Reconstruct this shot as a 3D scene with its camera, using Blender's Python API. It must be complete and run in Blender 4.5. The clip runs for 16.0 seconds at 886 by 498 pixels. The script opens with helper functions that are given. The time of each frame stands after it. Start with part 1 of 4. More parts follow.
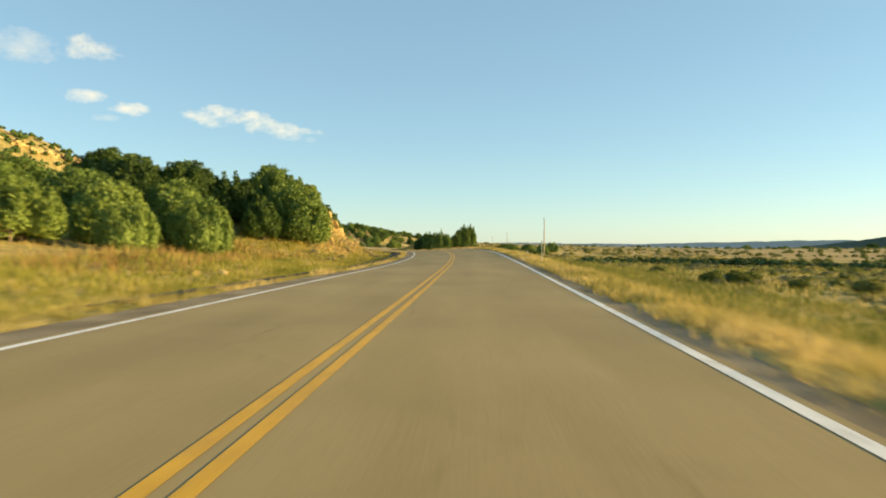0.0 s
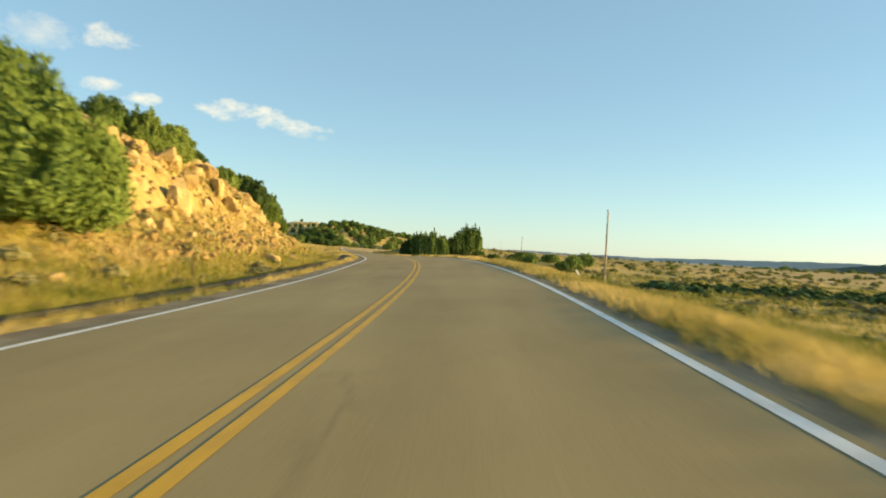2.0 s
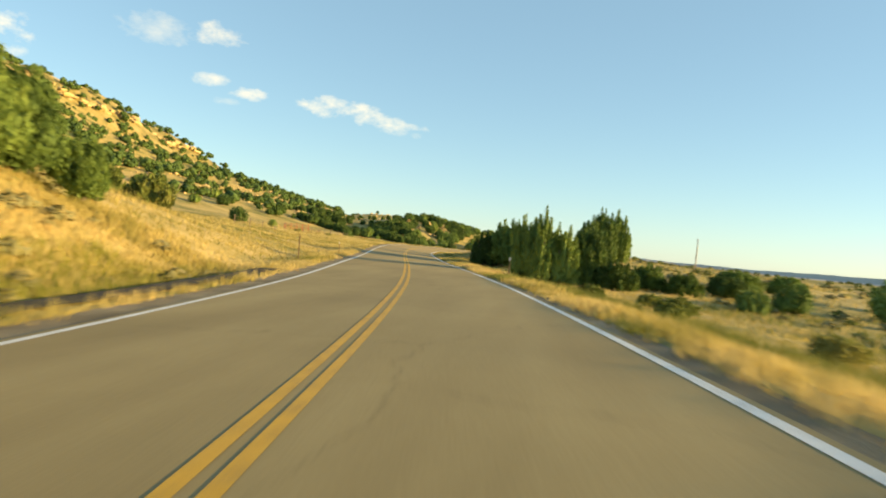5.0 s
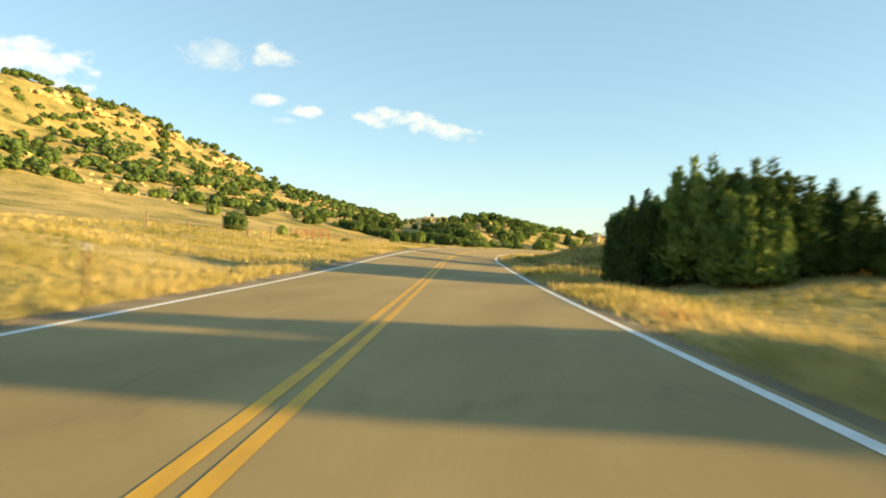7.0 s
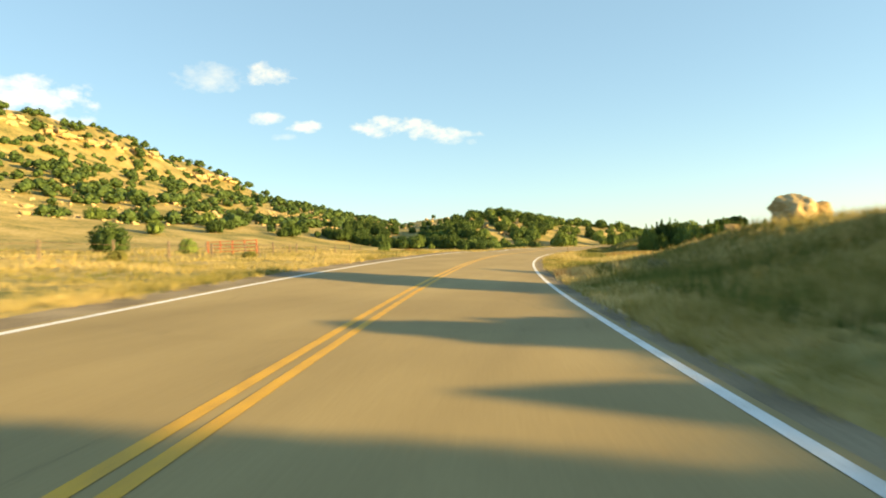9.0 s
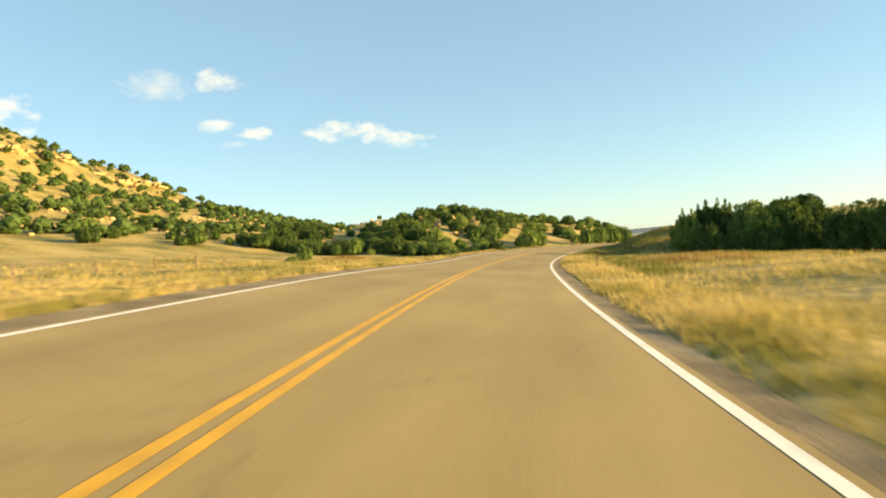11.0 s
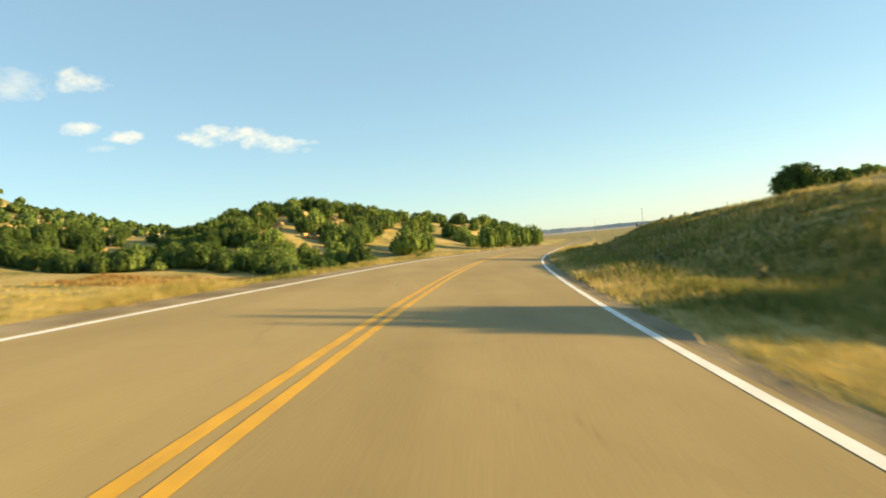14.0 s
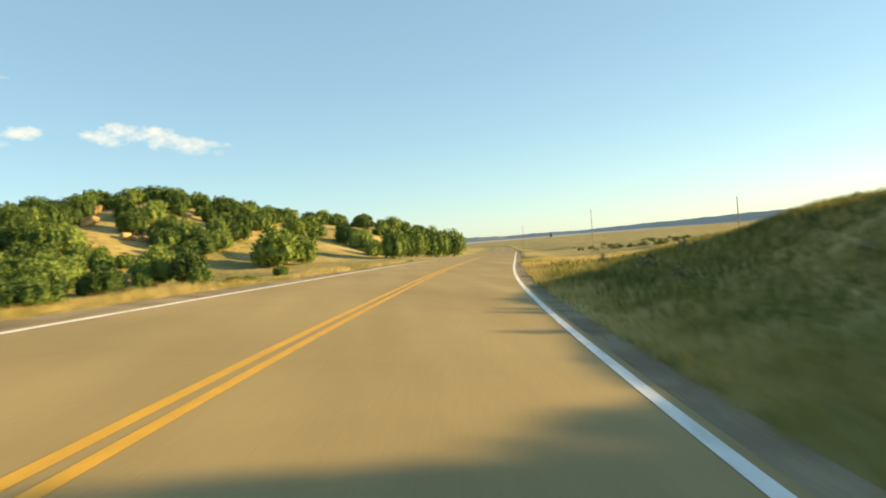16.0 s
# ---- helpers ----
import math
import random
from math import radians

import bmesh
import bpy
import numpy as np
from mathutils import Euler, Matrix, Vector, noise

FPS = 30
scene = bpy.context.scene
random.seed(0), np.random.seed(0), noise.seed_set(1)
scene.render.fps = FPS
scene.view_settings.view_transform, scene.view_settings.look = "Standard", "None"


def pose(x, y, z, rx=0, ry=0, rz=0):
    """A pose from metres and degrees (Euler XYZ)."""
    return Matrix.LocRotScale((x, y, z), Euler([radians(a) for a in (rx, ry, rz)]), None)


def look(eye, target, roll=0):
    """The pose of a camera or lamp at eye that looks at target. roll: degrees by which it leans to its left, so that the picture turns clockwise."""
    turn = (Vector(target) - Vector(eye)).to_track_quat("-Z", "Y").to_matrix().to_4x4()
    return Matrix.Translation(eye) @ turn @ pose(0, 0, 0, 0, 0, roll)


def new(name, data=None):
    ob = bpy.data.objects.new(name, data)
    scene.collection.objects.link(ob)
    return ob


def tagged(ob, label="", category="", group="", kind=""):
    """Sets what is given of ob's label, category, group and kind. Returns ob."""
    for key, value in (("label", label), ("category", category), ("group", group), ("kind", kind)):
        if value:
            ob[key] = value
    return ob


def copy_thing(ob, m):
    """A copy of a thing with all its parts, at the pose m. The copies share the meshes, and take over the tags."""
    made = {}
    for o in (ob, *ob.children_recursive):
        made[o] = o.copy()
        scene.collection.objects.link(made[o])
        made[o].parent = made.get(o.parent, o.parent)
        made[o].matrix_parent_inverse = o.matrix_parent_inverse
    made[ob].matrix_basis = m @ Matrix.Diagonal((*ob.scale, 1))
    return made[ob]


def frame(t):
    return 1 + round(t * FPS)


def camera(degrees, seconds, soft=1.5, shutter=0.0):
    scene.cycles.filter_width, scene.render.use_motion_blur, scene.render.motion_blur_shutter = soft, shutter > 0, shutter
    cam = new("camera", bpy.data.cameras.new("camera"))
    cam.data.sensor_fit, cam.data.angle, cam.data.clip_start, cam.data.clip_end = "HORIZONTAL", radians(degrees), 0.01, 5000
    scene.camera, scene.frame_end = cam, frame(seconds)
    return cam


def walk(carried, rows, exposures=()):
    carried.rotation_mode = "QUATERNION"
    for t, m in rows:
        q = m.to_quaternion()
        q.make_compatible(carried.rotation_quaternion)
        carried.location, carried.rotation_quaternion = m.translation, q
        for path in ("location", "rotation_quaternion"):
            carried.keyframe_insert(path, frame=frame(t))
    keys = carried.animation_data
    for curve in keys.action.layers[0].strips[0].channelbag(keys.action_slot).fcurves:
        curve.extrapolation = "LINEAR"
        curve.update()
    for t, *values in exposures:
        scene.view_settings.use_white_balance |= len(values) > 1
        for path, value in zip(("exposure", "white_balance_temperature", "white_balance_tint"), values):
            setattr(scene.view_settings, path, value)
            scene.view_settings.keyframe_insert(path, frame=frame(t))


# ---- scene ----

# camera and drive -----------------------------------------------------------
cam = camera(63.0, 16.0, soft=1.9, shutter=0.5)
PATH = [
    (0, 0.00, 0.00, 1.10, 89.86, -0.00, -0.00),
    (0.5, 0.53, 10.63, 1.16, 89.99, -0.55, 0.01),
    (1, 1.04, 21.26, 1.23, 90.01, -0.68, 0.16),
    (1.5, 1.51, 31.89, 1.31, 90.10, -1.55, 0.20),
    (2, 1.90, 42.53, 1.41, 90.17, -2.77, 0.41),
    (2.5, 2.10, 53.17, 1.53, 90.16, -4.08, 0.97),
    (3, 2.05, 63.81, 1.66, 90.12, -4.82, 1.92),
    (3.5, 1.74, 74.45, 1.78, 90.03, -4.76, 3.19),
    (4.3, 0.72, 91.45, 1.87, 89.84, -5.01, 5.44),
    (5.2, -1.23, 110.50, 1.83, 89.62, -5.20, 8.05),
    (6, -3.58, 127.37, 1.67, 89.53, -3.97, 10.27),
    (6.5, -5.25, 137.88, 1.55, 89.58, -2.45, 11.48),
    (7, -7.06, 148.37, 1.47, 89.68, -1.61, 12.39),
    (7.5, -8.94, 158.84, 1.42, 89.67, -0.27, 13.19),
    (8, -10.79, 169.32, 1.40, 89.74, 0.80, 13.34),
    (8.5, -12.59, 179.81, 1.43, 89.91, 1.95, 13.25),
    (9, -14.37, 190.31, 1.48, 90.01, 2.89, 13.06),
    (9.8, -17.11, 207.11, 1.58, 90.11, 3.86, 12.16),
    (10.7, -19.68, 226.10, 1.64, 90.09, 4.50, 10.35),
    (11.5, -21.34, 243.04, 1.64, 89.86, 5.01, 8.26),
    (12, -22.10, 253.66, 1.62, 89.67, 5.36, 6.84),
    (12.5, -22.65, 264.29, 1.58, 89.72, 5.27, 5.44),
    (13, -22.96, 274.93, 1.54, 89.75, 4.80, 3.89),
    (13.5, -22.96, 285.57, 1.49, 89.80, 5.06, 2.18),
    (14, -22.67, 296.21, 1.44, 89.66, 5.62, 0.46),
    (14.5, -22.08, 306.83, 1.38, 89.90, 5.47, -1.34),
    (15, -21.19, 317.44, 1.31, 89.88, 4.49, -3.13),
    (15.5, -20.05, 328.02, 1.24, 89.56, 4.85, -4.68),
    (16, -18.69, 338.58, 1.16, 89.68, 4.73, -6.24),
]
walk(cam, [(t, pose(x, y, z, rx, ry, rz)) for t, x, y, z, rx, ry, rz in PATH], exposures=[(0, 1.43, 7300, -1.0), (3.5, 1.45, 7300, -1.0), (6, 1.58, 7500, 0.0), (6.5, 1.57, 7500, 0.0), (7, 1.73, 7600, 1.0), (9, 1.74, 7600, 1.0), (11.5, 1.62, 7600, 1.0), (13, 1.59, 7500, 0.0), (16, 1.55, 7400, 0.0)])

# daylight: low evening sun on the right ---------------------------------
SUN_AZ, SUN_EL = radians(89), radians(10.8)   # azimuth clockwise from +y
world = bpy.data.worlds.new("sky")
scene.world = world
world.use_nodes = True
wn, wl = world.node_tree.nodes, world.node_tree.links
sky = wn.new("ShaderNodeTexSky")
sky.sky_type, sky.sun_disc = "NISHITA", False
sky.sun_elevation, sky.sun_rotation = SUN_EL, SUN_AZ
sky.altitude, sky.air_density, sky.dust_density, sky.ozone_density = 1500, 1.0, 0.8, 1.8

CLOUDS = [  # azimuth to the left of +y, elevation, half-width and half-height in degrees, density
    (16.6, 9.75, 2.9, 0.85, 0.95), (14.2, 9.2, 2.4, 0.6, 0.9), (12.0, 8.8, 2.4, 0.55, 0.8), (10.9, 8.4, 1.2, 0.4, 0.6), (26.3, 10.6, 1.5, 0.5, 0.8), (23.5, 9.9, 1.5, 0.55, 0.85), (24.9, 9.2, 1.2, 0.3, 0.4),
    (30.2, 13.6, 2.9, 1.1, 0.4), (25.9, 13.9, 2.0, 0.95, 0.85), (42.5, 11.8, 4.5, 1.4, 1.0), (40.6, 10.2, 2.2, 0.7, 0.8)]


def wmath(op, a, b=None, c=None):
    n = wn.new("ShaderNodeMath")
    n.operation = op
    for i, v in enumerate((a, b, c)):
        if v is None:
            continue
        if isinstance(v, (int, float)):
            n.inputs[i].default_value = v
        else:
            wl.new(v, n.inputs[i])
    return n.outputs[0]


wtc = wn.new("ShaderNodeTexCoord")
puff = wn.new("ShaderNodeTexNoise")
puff.inputs["Scale"].default_value, puff.inputs["Detail"].default_value, puff.inputs["Roughness"].default_value = 34, 6, 0.6
stretch = wn.new("ShaderNodeMapping")
stretch.inputs["Scale"].default_value = (1, 1, 1.7)
wl.new(wtc.outputs["Generated"], stretch.inputs[0])
wl.new(stretch.outputs[0], puff.inputs[0])
cover = None
for az, el, hw, hh, dense in CLOUDS:
    a, e = radians(az), radians(el)
    right, up = Vector((math.cos(a), math.sin(a), 0)), Vector((math.sin(a) * math.sin(e), -math.cos(a) * math.sin(e), math.cos(e)))
    toward = Vector((-math.sin(a) * math.cos(e), math.cos(a) * math.cos(e), math.sin(e)))
    axes = []
    for axis, half in ((right, hw), (up, hh), (toward, 0)):
        d = wn.new("ShaderNodeVectorMath")
        d.operation = "DOT_PRODUCT"
        wl.new(wtc.outputs["Generated"], d.inputs[0])
        d.inputs[1].default_value = axis
        axes.append(wmath("DIVIDE", d.outputs["Value"], radians(half)) if half else wmath("GREATER_THAN", d.outputs["Value"], 0.5))
    fall = wmath("SUBTRACT", 1.0, wmath("ADD", wmath("MULTIPLY", axes[0], axes[0]), wmath("MULTIPLY", axes[1], axes[1])))
    body = wmath("MULTIPLY", wmath("MAXIMUM", wmath("MULTIPLY_ADD", fall, 0.75, wmath("MULTIPLY_ADD", puff.outputs[0], 3.2, -1.62)), 0.0), dense)
    body = wmath("MULTIPLY", wmath("MULTIPLY", body, axes[2]), wmath("MINIMUM", wmath("MAXIMUM", wmath("MULTIPLY_ADD", fall, 2.5, 1.2), 0.0), 1.0))
    cover = body if cover is None else wmath("MAXIMUM", cover, body)
cover = wmath("MINIMUM", wmath("MULTIPLY", cover, 0.8), 0.85)
lit = wn.new("ShaderNodeMix")
lit.data_type = "RGBA"
wl.new(cover, lit.inputs[0])
thin_haze = wn.new("ShaderNodeMix")
thin_haze.data_type = "RGBA"
thin_haze.inputs[0].default_value = 0.45
wl.new(sky.outputs[0], thin_haze.inputs[6])
thin_haze.inputs[7].default_value = (1.32, 2.19, 3.3, 1)
wl.new(thin_haze.outputs[2], lit.inputs[6])
lit.inputs[7].default_value = (4.7, 4.2, 3.65, 1)
wl.new(lit.outputs[2], wn["Background"].inputs[0])
wn["Background"].inputs[1].default_value = 0.095
sun = new("sun", bpy.data.lights.new("sun", "SUN"))
sun.data.energy, sun.data.angle, sun.data.color = 4.4, radians(0.5), (1.0, 0.69, 0.32)
sun.matrix_world = look((0, 0, 0), (-math.sin(SUN_AZ) * math.cos(SUN_EL), -math.cos(SUN_AZ) * math.cos(SUN_EL), -math.sin(SUN_EL)))


# materials ---------------------------------------------------------------------
def material(name, stops, scale=4.0, fine=40.0, rough=0.9, bump=0.3, bump_dist=0.02, random_amount=0.0, translucent=0.0, spec=0.2, coords="Object", stretch=(1, 1, 1)):
    """Colour ramp over coarse and fine noise, with relief; random_amount varies whole objects, translucent lets light through."""
    m = bpy.data.materials.new(name)
    m.use_nodes = True
    n, l = m.node_tree.nodes, m.node_tree.links
    b = n["Principled BSDF"]
    b.inputs["Roughness"].default_value = rough
    b.inputs["Specular IOR Level"].default_value = spec
    tc = n.new("ShaderNodeTexCoord")
    mp = n.new("ShaderNodeMapping")
    mp.inputs["Scale"].default_value = stretch
    l.new(tc.outputs[coords], mp.inputs[0])
    big, small = n.new("ShaderNodeTexNoise"), n.new("ShaderNodeTexNoise")
    big.inputs["Scale"].default_value, small.inputs["Scale"].default_value = scale, fine
    big.inputs["Detail"].default_value, small.inputs["Detail"].default_value = 5, 3
    l.new(mp.outputs[0], big.inputs[0])
    l.new(mp.outputs[0], small.inputs[0])
    mix = n.new("ShaderNodeMix")
    mix.data_type = "FLOAT"
    mix.inputs[0].default_value = 0.38
    l.new(big.outputs[0], mix.inputs[2])
    l.new(small.outputs[0], mix.inputs[3])
    source = mix.outputs[0]
    if random_amount:
        info = n.new("ShaderNodeObjectInfo")
        add = n.new("ShaderNodeMath")
        add.operation = "MULTIPLY_ADD"
        add.inputs[1].default_value = random_amount
        l.new(info.outputs["Random"], add.inputs[0])
        l.new(source, add.inputs[2])
        sub = n.new("ShaderNodeMath")
        sub.operation = "SUBTRACT"
        sub.inputs[1].default_value = random_amount / 2
        l.new(add.outputs[0], sub.inputs[0])
        source = sub.outputs[0]
    ramp = n.new("ShaderNodeValToRGB")
    e = ramp.color_ramp.elements
    while len(e) < len(stops):
        e.new(0.5)
    for k, (p, c) in enumerate(stops):
        e[k].position, e[k].color = p, (*c, 1)
    l.new(source, ramp.inputs[0])
    l.new(ramp.outputs[0], b.inputs["Base Color"])
    if bump:
        bp = n.new("ShaderNodeBump")
        bp.inputs["Strength"].default_value, bp.inputs["Distance"].default_value = bump, bump_dist
        l.new(small.outputs[0], bp.inputs["Height"])
        l.new(bp.outputs[0], b.inputs["Normal"])
    if translucent:
        tr, ms = n.new("ShaderNodeBsdfTranslucent"), n.new("ShaderNodeMixShader")
        ms.inputs[0].default_value = translucent
        l.new(ramp.outputs[0], tr.inputs[0])
        l.new(b.outputs[0], ms.inputs[1])
        l.new(tr.outputs[0], ms.inputs[2])
        l.new(ms.outputs[0], n["Material Output"].inputs[0])
    return m


ASPHALT = material("chip_seal_asphalt", [(0.3, (0.25, 0.19, 0.087)), (0.5, (0.31, 0.237, 0.109)), (0.7, (0.365, 0.285, 0.135))], 0.9, 60, 0.85, 0.12, 0.006, stretch=(1, 0.12, 1))


def cracked(m):
    """Old asphalt: faint wandering cracks and broad darker blotches over the colour that m has."""
    n, l = m.node_tree.nodes, m.node_tree.links
    b = n["Principled BSDF"]
    tc = n.new("ShaderNodeTexCoord")
    warp, broad, cells = n.new("ShaderNodeTexNoise"), n.new("ShaderNodeTexNoise"), n.new("ShaderNodeTexVoronoi")
    warp.inputs["Scale"].default_value, warp.inputs["Detail"].default_value = 0.9, 6
    broad.inputs["Scale"].default_value, broad.inputs["Detail"].default_value = 0.22, 4
    cells.feature, cells.inputs["Scale"].default_value = "DISTANCE_TO_EDGE", 0.16
    bend = n.new("ShaderNodeMix")
    bend.data_type, bend.blend_type = "RGBA", "ADD"
    bend.inputs[0].default_value = 1.6
    l.new(tc.outputs["Object"], warp.inputs[0])
    l.new(tc.outputs["Object"], broad.inputs[0])
    l.new(tc.outputs["Object"], bend.inputs[6])
    l.new(warp.outputs[1], bend.inputs[7])
    l.new(bend.outputs[2], cells.inputs[0])
    line, blotch = n.new("ShaderNodeMapRange"), n.new("ShaderNodeMapRange")
    line.inputs[1].default_value, line.inputs[2].default_value, line.inputs[3].default_value = 0.0, 0.0045, 0.78
    blotch.inputs[1].default_value, blotch.inputs[2].default_value, blotch.inputs[3].default_value, blotch.inputs[4].default_value = 0.36, 0.62, 0.9, 1.05
    l.new(cells.outputs["Distance"], line.inputs[0])
    l.new(broad.outputs[0], blotch.inputs[0])
    both = n.new("ShaderNodeMath")
    both.operation = "MULTIPLY"
    l.new(line.outputs[0], both.inputs[0])
    l.new(blotch.outputs[0], both.inputs[1])
    tint = n.new("ShaderNodeMix")
    tint.data_type, tint.blend_type = "RGBA", "MULTIPLY"
    tint.inputs[0].default_value = 1.0
    l.new(b.inputs["Base Color"].links[0].from_socket, tint.inputs[6])
    l.new(both.outputs[0], tint.inputs[7])
    l.new(tint.outputs[2], b.inputs["Base Color"])


cracked(ASPHALT)
WHITE = material("white_road_paint", [(0.34, (0.36, 0.33, 0.27)), (0.43, (0.64, 0.63, 0.59)), (0.58, (0.78, 0.77, 0.73))], 5, 50, 0.6, 0.2, 0.003)
YELLOW = material("yellow_road_paint", [(0.35, (0.36, 0.23, 0.06)), (0.44, (0.53, 0.30, 0.032)), (0.58, (0.66, 0.37, 0.035))], 5, 50, 0.6, 0.2, 0.003)
GROUND = material("dry_grassland_soil", [(0.36, (0.105, 0.12, 0.035)), (0.45, (0.24, 0.205, 0.068)), (0.53, (0.36, 0.28, 0.1)), (0.63, (0.45, 0.345, 0.15))], 0.09, 1.4, 0.95, 0.8, 0.12)
GRAVEL = material("roadside_gravel", [(0.36, (0.14, 0.112, 0.07)), (0.5, (0.225, 0.18, 0.112)), (0.62, (0.32, 0.26, 0.165))], 0.8, 22, 0.95, 0.7, 0.03)
ROCK = material("sandstone", [(0.25, (0.22, 0.14, 0.06)), (0.45, (0.37, 0.26, 0.11)), (0.6, (0.47, 0.345, 0.165)), (0.75, (0.60, 0.49, 0.30))], 1.1, 9, 0.9, 0.7, 0.1, 0.25)
ROCKSOIL = material("crumbling_sandstone", [(0.36, (0.16, 0.125, 0.042)), (0.45, (0.29, 0.205, 0.08)), (0.55, (0.42, 0.295, 0.13)), (0.64, (0.52, 0.40, 0.225))], 0.5, 3.0, 0.95, 0.9, 0.12)
GREEN = material("juniper_foliage", [(0.28, (0.052, 0.09, 0.024)), (0.5, (0.115, 0.178, 0.042)), (0.7, (0.205, 0.275, 0.068))], 1.2, 8, 0.7, 0, 0, 0.5, 0.13)
SCRUB = material("sage_foliage", [(0.3, (0.14, 0.145, 0.06)), (0.5, (0.22, 0.21, 0.09)), (0.7, (0.3, 0.27, 0.13))], 1.2, 8, 0.8, 0, 0, 0.3, 0.2)
BARK = material("grey_bark", [(0.3, (0.10, 0.075, 0.055)), (0.6, (0.22, 0.17, 0.13))], 3, 30, 0.9, 0.6, 0.02, 0, 0, 0.2, "Object", (1, 1, 0.2))
STRAW = material("dry_grass_blades", [(0.36, (0.14, 0.165, 0.04)), (0.45, (0.34, 0.29, 0.09)), (0.54, (0.53, 0.42, 0.17)), (0.61, (0.60, 0.48, 0.22)), (0.68, (0.38, 0.21, 0.08))], 0.14, 0.9, 0.85, 0, 0, 0, 0.35)
WOOD = material("weathered_wood", [(0.3, (0.13, 0.09, 0.06)), (0.6, (0.28, 0.21, 0.15))], 4, 30, 0.9, 0.5, 0.01, 0, 0, 0.2, "Object", (1, 1, 0.1))
POLEWOOD = material("grey_pole_wood", [(0.3, (0.26, 0.225, 0.18)), (0.6, (0.42, 0.375, 0.31))], 4, 30, 0.9, 0.5, 0.01, 0, 0, 0.2, "Object", (1, 1, 0.1))
HAY = material("mown_straw", [(0.3, (0.24, 0.18, 0.07)), (0.5, (0.33, 0.245, 0.1)), (0.7, (0.42, 0.32, 0.14))], 0.05, 0.8, 0.95, 0.5, 0.1)
DARKHILL = material("wooded_hillside", [(0.3, (0.07, 0.085, 0.06)), (0.7, (0.13, 0.14, 0.09))], 0.02, 0.2, 1, 0)
STEEL = material("rusty_steel", [(0.3, (0.12, 0.07, 0.04)), (0.6, (0.24, 0.15, 0.09))], 6, 40, 0.7, 0.3, 0.004)
WHITEPAINT = material("white_painted_metal", [(0.3, (0.62, 0.62, 0.6)), (0.6, (0.8, 0.8, 0.78))], 6, 40, 0.5, 0.1, 0.002)
REDPAINT = material("faded_red_paint", [(0.3, (0.38, 0.08, 0.035)), (0.6, (0.55, 0.14, 0.06))], 4, 30, 0.6, 0.2, 0.003)
RUSSET = material("russet_grass_blades", [(0.38, (0.25, 0.145, 0.055)), (0.5, (0.38, 0.24, 0.09)), (0.62, (0.5, 0.37, 0.15))], 0.3, 2, 0.85, 0, 0, 0, 0.35)
# weed green, darkened further to stand in for shade on the right-hand banks
WEED_AND_SHADE = material("green_weed_blades", [(0.38, (0.085, 0.11, 0.028)), (0.5, (0.165, 0.18, 0.045)), (0.62, (0.29, 0.26, 0.075))], 0.3, 2, 0.85, 0, 0, 0, 0.35)
LUSH = material("yellow_green_weed_blades", [(0.38, (0.15, 0.175, 0.035)), (0.5, (0.28, 0.275, 0.055)), (0.62, (0.42, 0.35, 0.1))], 0.3, 2, 0.85, 0, 0, 0, 0.35)
SHRUBGREEN = material("shrub_leaves", [(0.35, (0.09, 0.12, 0.03)), (0.5, (0.17, 0.2, 0.05)), (0.65, (0.27, 0.26, 0.08))], 1.5, 8, 0.8, 0, 0, 0.3, 0.3)
DARKBROWN = material("dark_brown_strip", [(0.36, (0.03, 0.026, 0.017)), (0.5, (0.048, 0.04, 0.026)), (0.64, (0.085, 0.07, 0.043))], 0.9, 9, 0.85, 0.8, 0.04)
# far mesa colour, paled so that it carries the aerial haze itself
HAZE = material("mesa_painted_haze", [(0.3, (0.40, 0.37, 0.33)), (0.7, (0.47, 0.44, 0.39))], 0.004, 0.03, 1, 0)

rng = np.random.default_rng(7)


# the lie of the land ---------------------------------------------------------------
def smooth_table(knots, values):
    """A smooth curve through knots (Catmull-Rom), for numpy arrays."""
    k, v = np.array(knots, float), np.array(values, float)
    slope = np.gradient(v, k, axis=0)

    def at(y):
        y = np.clip(np.asarray(y, float), k[0], k[-1])
        i = np.clip(np.searchsorted(k, y) - 1, 0, len(k) - 2)
        h = k[i + 1] - k[i]
        s = (y - k[i]) / h
        sh = (slice(None),) * s.ndim + (None,) * (v.ndim - 1)
        s, h = s[sh], h[sh]
        return (v[i] * (2 * s**3 - 3 * s**2 + 1) + v[i + 1] * (3 * s**2 - 2 * s**3)
                + h * slope[i] * (s**3 - 2 * s**2 + s) + h * slope[i + 1] * (s**3 - s**2))
    return at


ROAD = [  # y, x, z, bank in degrees (right side down)
    (-200, -12.0, -1.0, 1.0), (-60, -4.6, -0.3, 1.0), (0, -1.36, 0.026, 0.6), (21.3, -0.34, 0.14, -0.5), (42.6, 0.47, 0.254, -2.5), (63.8, 0.77, 0.482, -4.0), (85.0, 0.05, 0.663, -3.5),
    (106.1, -1.81, 0.645, -3.6), (127.2, -4.60, 0.506, -2.5), (148.2, -8.24, 0.424, -0.3), (169.1, -12.19, 0.354, 1.2),
    (190.0, -16.06, 0.505, 3.3), (211.1, -19.48, 0.618, 5.7), (232.3, -22.10, 0.713, 6.2), (253.6, -23.75, 0.724, 6.7),
    (274.9, -24.57, 0.583, 5.3), (296.3, -24.19, 0.551, 6.4), (317.6, -22.87, 0.43, 6.2), (338.9, -20.67, 0.28, 6.0),
    (359.9, -17.40, 0.065, 5.6), (401.8, -8.86, -0.268, 3.4), (464.4, 4.5, -1.1, 0), (560, 24, -2.4, 0), (900, 90, -4, 0)]
